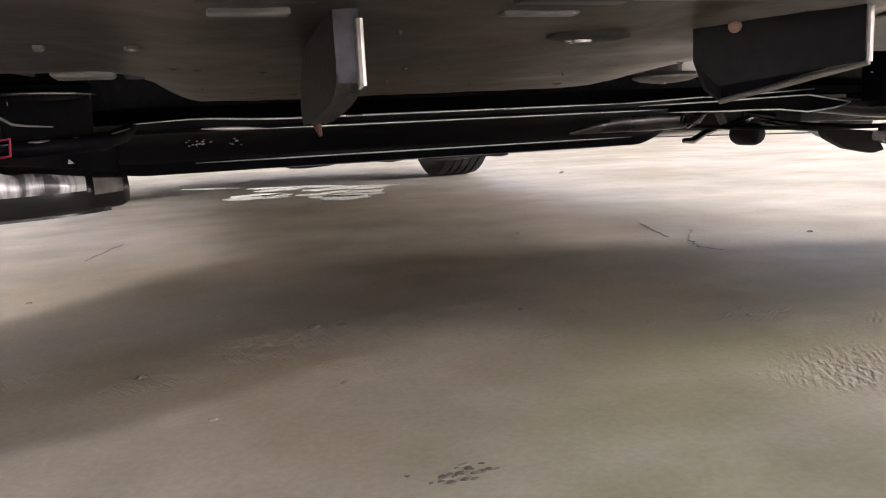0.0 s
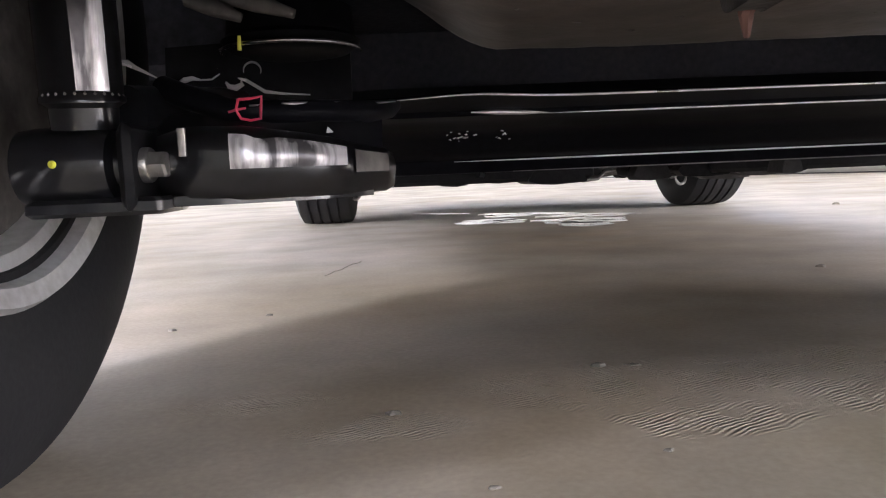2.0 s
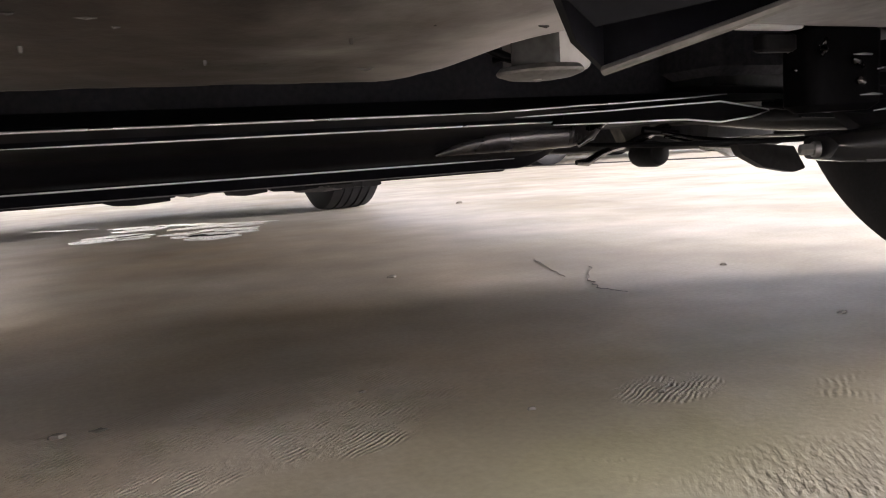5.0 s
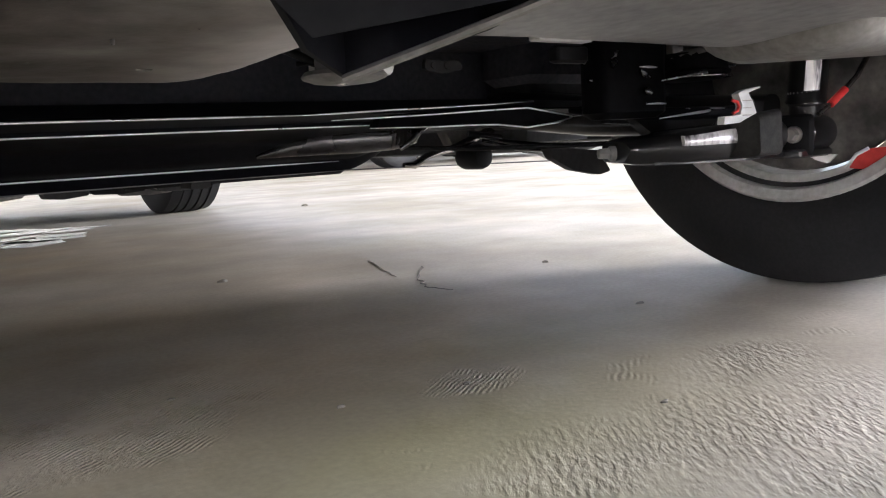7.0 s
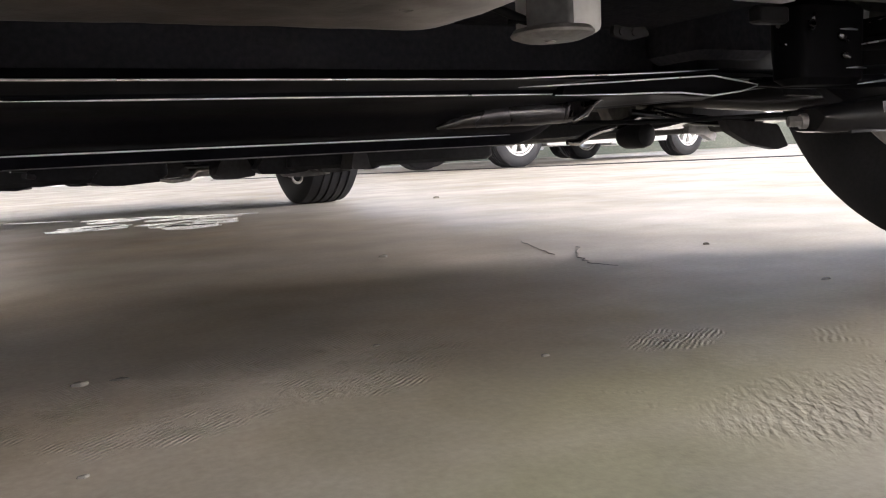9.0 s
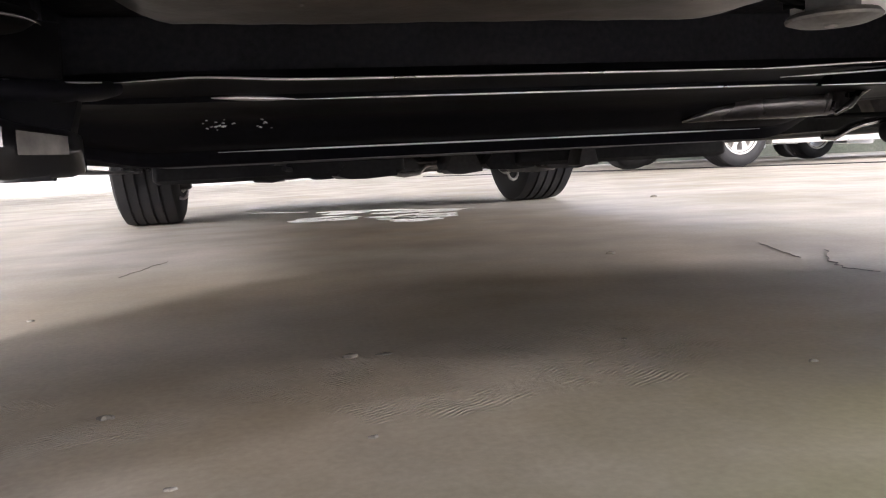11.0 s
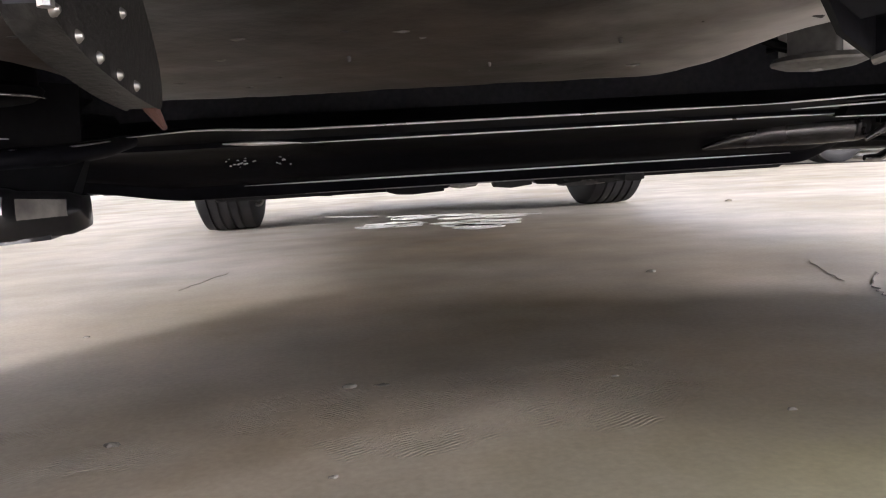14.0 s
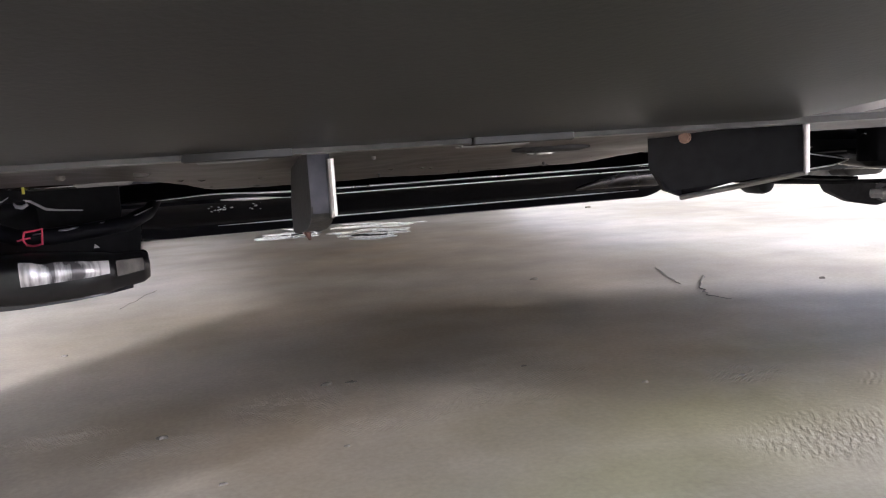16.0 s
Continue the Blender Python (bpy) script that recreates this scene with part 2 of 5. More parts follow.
MUFFLER_STEEL = material("dull_muffler_steel", (0.30, 0.29, 0.28), 0.45, metal=0.55, tint=(0.22, 0.21, 0.20), scale=10, bump=0.1)
PALE_RUST = material("pale_rust", (0.42, 0.27, 0.20), 0.6, tint=(0.25, 0.15, 0.11), scale=90, bump=0.3)
RUST = material("rusty_steel", (0.12, 0.05, 0.035), 0.8, tint=(0.06, 0.035, 0.03), scale=60, bump=0.4)
PALE_PLASTIC = material("pale_plastic", (0.72, 0.715, 0.69), 0.3, tint=(0.82, 0.81, 0.79), scale=10, bump=0.03)
PINK = material("pink_marker_paint", (0.75, 0.05, 0.12), 0.5, tint=(0.8, 0.10, 0.18), scale=60)
YELLOW = material("yellow_marker_paint", (0.75, 0.70, 0.03), 0.5, tint=(0.8, 0.75, 0.1), scale=60)
RED = material("red_plastic", (0.62, 0.03, 0.03), 0.35, tint=(0.7, 0.06, 0.05), scale=40)
WHITE = material("white_plastic", (0.75, 0.75, 0.74), 0.35, tint=(0.66, 0.67, 0.68), scale=30)
CAR_PAINT = material("dark_grey_car_paint", (0.05, 0.052, 0.056), 0.3, metal=0.3, coat=1.0, tint=(0.06, 0.062, 0.066), scale=3, bump=0.0)
SILVER_PAINT = material("silver_car_paint", (0.5, 0.5, 0.5), 0.3, metal=0.4, coat=1.0, tint=(0.55, 0.55, 0.55), scale=3, bump=0.0)
WHITE_PAINT = material("white_car_paint", (0.75, 0.75, 0.74), 0.3, coat=1.0, tint=(0.78, 0.78, 0.77), scale=3, bump=0.0)
GLOSS_BLACK = material("coated_black_pipe", (0.005, 0.005, 0.0065), 0.12, spec=0.6, coat=1.0, tint=(0.008, 0.008, 0.010), bump=0.0, rough_var=0.03)
GLASS = material("tinted_window_glass", (0.012, 0.014, 0.014), 0.05, spec=0.7, coat=0.5, bump=0.0, rough_var=0.02)
CRACK = material("dark_crack_fill", (0.10, 0.09, 0.08), 0.9, tint=(0.22, 0.20, 0.18), scale=60)
CHIP = material("concrete_chip", (0.20, 0.18, 0.145), 0.85, tint=(0.13, 0.115, 0.095), scale=90)
DIRT = material("dark_dirt", (0.07, 0.055, 0.045), 0.9, tint=(0.11, 0.09, 0.07), scale=90)
HEAT_SHIELD = material("heat_shield_steel", (0.17, 0.163, 0.165), 0.26, metal=0.85, tint=(0.09, 0.085, 0.088), scale=25, bump=0.15)
PAINTED_WALL = material("painted_wall", (0.66, 0.66, 0.62), 0.7, tint=(0.55, 0.56, 0.52), scale=0.8)
FAR_WALL = material("grey_green_render", (0.16, 0.17, 0.14), 0.85, tint=(0.10, 0.115, 0.09), scale=1.6, grain=40, bump=0.3)
WATER = bpy.data.materials.new("water_film")
WATER.use_nodes = True
wb = WATER.node_tree.nodes["Principled BSDF"]
wb.inputs["Base Color"].default_value = (0.16, 0.155, 0.145, 1)
wb.inputs["Roughness"].default_value = 0.03
wb.inputs["IOR"].default_value = 1.33
wt = WATER.node_tree
wnoise, wbump = wt.nodes.new("ShaderNodeTexNoise"), wt.nodes.new("ShaderNodeBump")
wnoise.inputs["Scale"].default_value, wnoise.inputs["Detail"].default_value = 30, 4
wbump.inputs["Strength"].default_value, wbump.inputs["Distance"].default_value = 0.12, 0.003
wt.links.new(wnoise.outputs["Fac"], wbump.inputs["Height"])
wt.links.new(wbump.outputs["Normal"], wb.inputs["Normal"])


def paled_by_light(m, pale, x0, x1):
    """Light put into the colour: paler from x0 to x1, ragged at its edge."""
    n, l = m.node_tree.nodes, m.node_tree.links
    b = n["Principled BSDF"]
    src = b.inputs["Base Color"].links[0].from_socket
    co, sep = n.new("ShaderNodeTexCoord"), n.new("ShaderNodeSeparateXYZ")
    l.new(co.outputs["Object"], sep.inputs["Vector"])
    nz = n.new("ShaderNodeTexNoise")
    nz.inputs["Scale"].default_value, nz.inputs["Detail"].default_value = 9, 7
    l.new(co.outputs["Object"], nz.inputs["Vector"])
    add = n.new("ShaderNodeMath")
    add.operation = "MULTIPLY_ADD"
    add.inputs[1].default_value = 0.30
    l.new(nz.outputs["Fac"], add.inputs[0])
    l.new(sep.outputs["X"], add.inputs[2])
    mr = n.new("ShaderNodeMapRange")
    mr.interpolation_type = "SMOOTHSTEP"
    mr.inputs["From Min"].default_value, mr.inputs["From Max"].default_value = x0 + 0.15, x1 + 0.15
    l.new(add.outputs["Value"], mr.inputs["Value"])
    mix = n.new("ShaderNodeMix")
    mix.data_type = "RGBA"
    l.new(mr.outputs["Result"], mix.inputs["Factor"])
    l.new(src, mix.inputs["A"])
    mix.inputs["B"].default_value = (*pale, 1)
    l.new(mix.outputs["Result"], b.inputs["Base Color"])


# light from the right put into the boot floor's colour
paled_by_light(UNDERSEAL, (0.62, 0.575, 0.55), -0.18, 0.0)


# ---- mesh helpers ----
def part(name, bm, mat, parent=None, label="", sharp=38.0):
    bmesh.ops.recalc_face_normals(bm, faces=bm.faces[:])
    limit = radians(sharp)
    for f in bm.faces:
        f.smooth = True
    for e in bm.edges:
        e.smooth = len(e.link_faces) == 2 and e.calc_face_angle(0.0) < limit
    me = bpy.data.meshes.new(name)
    bm.to_mesh(me)
    bm.free()
    mats = mat if isinstance(mat, (list, tuple)) else [mat]
    for x in mats:
        me.materials.append(x)
    ob = new(name, me)
    if parent:
        ob.parent = parent
    if label:
        ob["label"] = label
    return ob


def loft(bm, rings, close=True, caps=True):
    """Rings of points, equal in number, joined one to the next."""
    vs = [[bm.verts.new(p) for p in r] for r in rings]
    n = len(vs[0])
    for a, b in zip(vs, vs[1:]):
        for i in range(n if close else n - 1):
            j = (i + 1) % n
            bm.faces.new((a[i], a[j], b[j], b[i]))
    if caps and close:
        bm.faces.new(vs[0])
        bm.faces.new(vs[-1][::-1])
    return vs


def frame_of(d):
    d = Vector(d).normalized()
    u = d.cross(Vector((0, 0, 1)))
    if u.length < 1e-3:
        u = Vector((1, 0, 0))
    u.normalize()
    return d, u, d.cross(u)


def rod(bm, pts, radii, n=20, caps=True):
    """A round bar through the points; radii is one number or one for each point."""
    pts = [Vector(p) for p in pts]
    if not isinstance(radii, (list, tuple)):
        radii = [radii] * len(pts)
    rings, ref = [], None
    for i, p in enumerate(pts):
        d = (pts[min(i + 1, len(pts) - 1)] - pts[max(i - 1, 0)]).normalized()
        if ref is None:
            _, ref, _ = frame_of(d)
        u = (ref - d * ref.dot(d)).normalized()
        v = d.cross(u)
        ref = u
        rings.append([p + (u * math.cos(a) + v * math.sin(a)) * radii[i] for a in (2 * math.pi * k / n for k in range(n))])
    loft(bm, rings, True, caps)


def stepped(bm, p0, p1, profile, n=24):
    """A turned bar from p0 to p1: profile rows of (share of the way, radius)."""
    p0, p1 = Vector(p0), Vector(p1)
    d, u, v = frame_of(p1 - p0)
    loft(bm, [[p0 + (p1 - p0) * s + (u * math.cos(a) + v * math.sin(a)) * r for a in (2 * math.pi * k / n for k in range(n))] for s, r in profile])


def rounded(pts, r, n=4):
    """The closed outline pts (2D) with its corners rounded by r."""
    out = []
    m = len(pts)
    for i in range(m):
        p, a, b = (Vector(pts[k % m]) for k in (i, i - 1, i + 1))
        da, db = a - p, b - p
        k = min(r, da.length * 0.45, db.length * 0.45)
        s, e = p + da.normalized() * k, p + db.normalized() * k
        for j in range(n + 1):
            t = j / n
            out.append(tuple(s * (1 - t) ** 2 + p * 2 * t * (1 - t) + e * t * t))
    return out


def block(bm, lo, hi, r=0.004, axis="z", n=3):
    """A box with rounded edges along one axis, and chamfered ends."""
    k = "xyz".index(axis)
    i, j = [q for q in range(3) if q != k]
    def ring(level, inset):
        rect = [(lo[i] + inset, lo[j] + inset), (hi[i] - inset, lo[j] + inset), (hi[i] - inset, hi[j] - inset), (lo[i] + inset, hi[j] - inset)]
        res = []
        for q in rounded(rect, r, n):
            c = [0, 0, 0]
            c[i], c[j], c[k] = q[0], q[1], level
            res.append(tuple(c))
        return res
    e = r * 0.6
    loft(bm, [ring(lo[k], e), ring(lo[k] + e, 0), ring(hi[k] - e, 0), ring(hi[k], e)])


def hexagon_bolt(bm, base, way, size, height):
    base, way = Vector(base), Vector(way).normalized()
    stepped(bm, base, base + way * height * 0.35, ((0, size * 0.62), (0.8, size * 0.62), (1, size * 0.58)), 20)
    stepped(bm, base + way * height * 0.35, base + way * height, ((0, size * 0.5), (0.85, size * 0.5), (1, size * 0.42)), 6)


def lathe_x(bm, profile, n=64, close=True):
    """Rows of (x, radius) turned about the x axis; a closed outline where close is set."""
    rings = [[(x, r * math.cos(a), r * math.sin(a)) for a in (2 * math.pi * k / n for k in range(n))] for x, r in profile]
    if close:
        rings.append(rings[0])
        vs = [[bm.verts.new(p) for p in r] for r in rings[:-1]]
        vs.append(vs[0])
        for a, b in zip(vs, vs[1:]):
            for i in range(n):
                j = (i + 1) % n
                bm.faces.new((a[i], a[j], b[j], b[i]))
    else:
        loft(bm, rings)


def group_empty(name):
    ob = new(name)
    ob.empty_display_size = 0.2
    return ob


# ---- ground ----
bm = bmesh.new()
steps = [-400, -60, -12, -3, 0, 3, 12, 60, 400]
gv = [[bm.verts.new((x, y, 0)) for x in steps] for y in steps]
for a, b in zip(gv, gv[1:]):
    for i in range(len(steps) - 1):
        bm.faces.new((a[i], a[i + 1], b[i + 1], b[i]))
ground = tagged(part("ground", bm, CONCRETE), "worn grey-brown concrete floor with stains and trowel ripples", "floor", kind="structure")


# unseen roof of an open-sided parking hall, added against high sky light, on columns
bm = bmesh.new()
block(bm, (-13, -8.0, 4.6), (13, 11.1, 5.0), 0.05)
tagged(part("ceiling", bm, PAINTED_WALL), "pale hall ceiling, unseen, added to cut off high sky light", "ceiling", kind="structure")
for x, y in ((-12.3, -7.4), (12.3, -7.4), (-12.3, 10.0), (12.3, 10.0)):
    bm = bmesh.new()
    block(bm, (x - 0.25, y - 0.25, -0.01), (x + 0.25, y + 0.25, 4.6), 0.03)
    tagged(part("column", bm, PAINTED_WALL), "square concrete column, unseen, added to carry the hall roof", "column", kind="structure")


# unseen wall added to keep low sun off the floor behind the car
bm = bmesh.new()
block(bm, (-3.3, -2.4, -0.01), (-0.35, -2.2, 4.6), 0.01)
tagged(part("shade_wall_rear", bm, PAINTED_WALL), "plain wall, unseen, added behind the car to block sun", "wall", kind="structure")

# unseen low wall added to cut skylight from the left horizon
bm = bmesh.new()
block(bm, (-8.2, -3.0, -0.01), (-8.0, 9.0, 1.25), 0.02)
tagged(part("shade_wall_low", bm, PAINTED_WALL), "low wall, unseen, added to cut light from the left", "wall", kind="structure")

# unseen wall added to stop low light from ahead
bm = bmesh.new()
block(bm, (-9.0, 12.5, -0.01), (4.5, 12.7, 4.2), 0.02)
tagged(part("shade_wall_front", bm, PAINTED_WALL), "plain far wall, unseen, added to block low front light", "wall", kind="structure")

# unseen side wall with an opening, added to hold the lamp and block light
for lo, hi in (((11.1, -11.0, -0.01), (11.4, -5.3, 4.6)), ((11.1, -1.9, -0.01), (11.4, 4.5, 4.6)), ((11.1, -5.3, -0.01), (11.4, -1.9, 1.2)), ((11.1, -5.3, 3.8), (11.4, -1.9, 4.6))):
    bm = bmesh.new()
    block(bm, lo, hi, 0.004)
    tagged(part("light_wall_side", bm, PAINTED_WALL), "plain side wall, unseen, added around the lamp's opening", "wall", kind="structure")

# ---- wheels ----
TYRE_R = 0.328


def make_wheel(parent, x, y, side, width=0.235, spokes=5, rim_mat=ALLOY, name="wheel", small=False):
    """A wheel standing on the ground; side is +1 where its outer face looks towards +x."""
    n = 40 if small else 96
    hub = new(name)
    hub.parent = parent
    hub.location = (x, y, TYRE_R)
    hub.rotation_euler = (0, 0, 0 if side > 0 else math.pi)
    R, w, tw, rb = TYRE_R, width / 2, width / 2 - 0.014, 0.205
    prof = [(-w + 0.012, rb - 0.012), (-w + 0.012, rb + 0.006), (-w + 0.004, rb + 0.02), (-w, rb + 0.05), (-w, rb + 0.066), (-w + 0.005, R - 0.030), (-w + 0.012, R - 0.014), (-tw + 0.004, R - 0.004)]
    grooves = (-0.052, -0.018, 0.018, 0.052)
    for g in grooves:
        prof += [(g - 0.005, R), (g - 0.004, R - 0.007), (g + 0.004, R - 0.007), (g + 0.005, R)]
    prof += [(-a, r) for a, r in prof[:8][::-1]]
    prof += [(w - 0.03, rb - 0.014), (-w + 0.03, rb - 0.014)]
    bm = bmesh.new()
    lathe_x(bm, prof, n)
    tyre = part("tyre", bm, RUBBER, hub, "black treaded rubber tyre", sharp=30)
    bm = bmesh.new()
    lathe_x(bm, [(-w + 0.004, rb + 0.012), (-w - 0.002, rb + 0.008), (-w + 0.002, rb - 0.004), (-w + 0.016, rb - 0.008), (-w + 0.02, rb - 0.022), (-w + 0.055, rb - 0.026), (-w + 0.09, rb - 0.036), (w - 0.03, rb - 0.03), (w - 0.012, rb - 0.006), (w - 0.004, rb + 0.004), (w - 0.008, rb + 0.012), (w - 0.02, rb - 0.004), (w - 0.04, rb - 0.02), (-w + 0.09, rb - 0.026), (-w + 0.05, rb - 0.016), (-w + 0.024, rb - 0.010), (-w + 0.014, rb + 0.004)], n)
    rim = part("rim", bm, rim_mat, hub, "silver alloy rim", sharp=30)
    for k in range(spokes):
        a = 2 * math.pi * (k + 0.5) / spokes
        bm = bmesh.new()
        c, s = math.cos(a), math.sin(a)
        rings = []
        for rad, half, thick, xx in ((0.03, 0.032, 0.02, w - 0.035), (0.08, 0.026, 0.018, w - 0.028), (0.14, 0.024, 0.015, w - 0.024), (0.184, 0.036, 0.012, w - 0.028)):
            sec = rounded([(-half, xx - thick), (half, xx - thick), (half * 0.8, xx + thick * 0.5), (-half * 0.8, xx + thick * 0.5)], 0.006, 2)
            rings.append([(q[1], rad * c - q[0] * s, rad * s + q[0] * c) for q in sec])
        loft(bm, rings)
        part("spoke", bm, rim_mat, hub)
    bm = bmesh.new()
    stepped(bm, (w - 0.05, 0, 0), (w - 0.012, 0, 0), ((0, 0.05), (0.8, 0.045), (1, 0.03)), 24)
    part("hub_cap", bm, rim_mat, hub)
    return hub


# ---- car body ----
def arch(y, centres, r=0.365):
    for c in centres:
        d = r * r - (y - c) ** 2
        if d > 0:
            return TYRE_R + math.sqrt(d)
    return 0.0


def interp(y, table):
    ys, zs = zip(*table)
    return float(np.interp(y, ys, zs))


TOP = ((-0.93, 0.62), (-0.90, 0.82), (-0.84, 1.00), (-0.62, 1.16), (-0.15, 1.40), (0.4, 1.47), (1.2, 1.48), (1.75, 1.42), (2.25, 1.18), (2.60, 1.00), (3.2, 0.92), (3.5, 0.80), (3.62, 0.62))
BELT = ((-0.93, 0.60), (-0.90, 0.80), (-0.6, 0.98), (0.5, 0.97), (2.2, 0.95), (2.7, 0.93), (3.2, 0.86), (3.5, 0.76), (3.62, 0.6))
HALF = ((-0.93, 0.66), (-0.88, 0.78), (-0.7, 0.86), (-0.2, 0.905), (1.5, 0.905), (2.8, 0.905), (3.3, 0.86), (3.52, 0.74), (3.62, 0.6))
LOW = ((-0.93, 0.52), (-0.85, 0.46), (-0.6, 0.40), (-0.4, 0.36), (-0.3, 0.30), (0.5, 0.195), (2.3, 0.19), (3.1, 0.17), (3.5, 0.145), (3.58, 0.15), (3.62, 0.30))


def body_ring(y, wheels, inner):
    W, top, belt, low = interp(y, HALF), interp(y, TOP), interp(y, BELT), interp(y, LOW)
    zo = max(low, arch(y, wheels))
    zu = max(inner, low + 0.02)
    belt = max(belt, zo + 0.05)
    top = max(top, belt + 0.02)
    zu = min(zu, top - 0.05)
    roof = W * (1 - 0.42 * min(1.0, max(0.0, (top - belt) / 0.5)))
    half = [(0, zu), (min(0.60, W - 0.06), zu), (min(0.61, W - 0.05), zo), (W - 0.012, zo), (W, zo + 0.02), (W + 0.006, (zo + belt) / 2), (W - 0.01, belt - 0.03), (W - 0.04, belt), (roof + 0.03, top - 0.05), (roof - 0.08, top - 0.012), (roof * 0.5, top), (0, top + 0.004)]
    left = [(-x, z) for x, z in half[1:-1]][::-1]
    return [(x - 0.02, y, z) for x, z in half + left]


def make_body(parent, paint, wheels, inner=0.44):
    bm = bmesh.new()
    ys = sorted(set([round(-0.93 + 0.05 * k, 3) for k in range(92)] + [3.62, -0.91, 3.6]))
    loft(bm, [body_ring(y, wheels, inner) for y in ys if -0.93 <= y <= 3.62])
    body = part("body_shell", bm, paint, parent, sharp=32)
    # side windows, windscreen and rear window
    for sgn in (1, -1):
        for y0, y1 in ((-0.28, 0.32), (0.40, 1.18), (1.26, 2.02)):
            bm = bmesh.new()
            rows = []
            for k in range(9):
                y = y0 + (y1 - y0) * k / 8
                r = body_ring(y, wheels, inner)
                p, q = Vector(r[7]), Vector(r[8])
                p, q = p + 0.08 * (q - p), p + 0.90 * (q - p)
                row = [p, q, q + Vector((0.006, 0, 0)), p + Vector((0.006, 0, 0))]
                rows.append([((v.x + 0.02) * sgn - 0.02, v.y, v.z) for v in row])
            loft(bm, rows)
            part("side_window", bm, GLASS, body)
    for name, y0, y1 in (("windscreen", 1.80, 2.52), ("rear_window", -0.58, -0.12)):
        bm = bmesh.new()
        rows = []
        for k in range(9):
            y = y0 + (y1 - y0) * k / 8
            W, top, belt = interp(y, HALF), interp(y, TOP), interp(y, BELT)
            roof = W * (1 - 0.42 * min(1.0, max(0.0, (top - belt) / 0.5))) - 0.10
            rows.append([(-roof - 0.02, y, top - 0.004), (-roof / 2 - 0.02, y, top + 0.006), (-0.02, y, top + 0.01), (roof / 2 - 0.02, y, top + 0.006), (roof - 0.02, y, top - 0.004), (roof - 0.02, y, top - 0.02), (-roof - 0.02, y, top - 0.02)])
        loft(bm, rows)
        part(name, bm, GLASS, body)
    return body


car = tagged(group_empty("car"), "dark grey passenger car with black axle, standing on concrete", "car")
make_body(car, CAR_PAINT, (0.04, 2.58))
make_wheel(car, -0.850, 0.04, -1, spokes=10)
make_wheel(car, 0.802, 0.04, 1, spokes=10)
make_wheel(car, -0.762, 2.53, -1, width=0.215, spokes=10)
make_wheel(car, 0.731, 2.62, 1, width=0.215, spokes=10)

# rear bumper: underside sweeping up from its front lip
bm = bmesh.new()
prof = [(-0.326, 0.2905), (-0.334, 0.2895), (-0.36, 0.292), (-0.45, 0.302), (-0.60, 0.330), (-0.75, 0.375), (-0.86, 0.44), (-0.93, 0.53), (-0.955, 0.62), (-0.945, 0.72), (-0.925, 0.72), (-0.93, 0.62), (-0.905, 0.545), (-0.84, 0.462), (-0.74, 0.40), (-0.60, 0.352), (-0.45, 0.322), (-0.36, 0.308), (-0.326, 0.303)]
rings = []
for x in np.linspace(-0.86, 0.82, 57):
    e = max(0.0, abs(x + 0.02) - 0.55) / 0.3
    cut = 0.22 * max(0.0, min(float(x), 0.40) + 0.105)
    rings.append([(float(x), y + 0.16 * e * e * (0.3 + 0.7 * min(1, max(0, (-y - 0.33) / 0.5))), z + cut * max(0.0, min(1.0, (y + 0.60) / 0.27))) for y, z in prof])
loft(bm, rings)
bumper = part("rear_bumper", bm, PLASTIC, car, "smooth charcoal plastic bumper underside")

# boot floor with its sunken spare wheel well
def well_height(x, y):
    s = max(0.0, (-0.43 - x) / 0.085, (x + 0.09) / 0.13)
    s = min(1.0, s)
    side = s * s * (3 - 2 * s)
    fwd = min(1.0, max(0.0, (y - 0.035) / 0.05))
    fwd = fwd * fwd
    base = interp(y, ((-0.326, 0.290), (-0.22, 0.281), (-0.10, 0.270), (0.0, 0.2625), (0.04, 0.2615), (0.12, 0.262)))
    t = min(1.0, max(0.0, (y + 0.12) / 0.16))
    up = base + (0.006 if x < -0.2 else 0.012) + 0.034 * t * t * (3 - 2 * t)
    z = base + (up - base) * side
    return z + fwd * 0.10


bm = bmesh.new()
xs = list(np.linspace(-0.68, 0.60, 161))
ysl = list(np.linspace(-0.325, 0.12, 67))
low = [[bm.verts.new((float(x), float(y), well_height(x, y) + 0.0022 * noise.noise((x * 12, y * 16, 0)) + 0.0008 * noise.noise((x * 45, y * 45, 3)))) for x in xs] for y in ysl]
high = [[bm.verts.new((float(x), float(y), well_height(x, y) + 0.012)) for x in xs] for y in ysl]
for g in (low, high):
    for a, b in zip(g, g[1:]):
        for i in range(len(xs) - 1):
            bm.faces.new((a[i], a[i + 1], b[i + 1], b[i]))
for i in range(len(xs) - 1):
    bm.faces.new((low[0][i], low[0][i + 1], high[0][i + 1], high[0][i]))
    bm.faces.new((low[-1][i], low[-1][i + 1], high[-1][i + 1], high[-1][i]))
for j in range(len(ysl) - 1):
    bm.faces.new((low[j][0], low[j + 1][0], high[j + 1][0], high[j][0]))
    bm.faces.new((low[j][-1], low[j + 1][-1], high[j + 1][-1], high[j][-1]))
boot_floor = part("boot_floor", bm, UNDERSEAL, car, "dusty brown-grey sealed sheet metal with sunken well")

# pale heat shield over the muffler
bm = bmesh.new()
sx = [0.0 + 0.60 * k / 40 for k in range(41)]
sy = [-0.322 + 0.438 * k / 24 for k in range(25)]
grid = [[bm.verts.new((x, y, well_height(x, y) - 0.003 + 0.0012 * noise.noise((x * 9, y * 9, 4)))) for x in sx] for y in sy]
over = [[bm.verts.new((x, y, well_height(x, y) - 0.0015)) for x in sx] for y in sy]
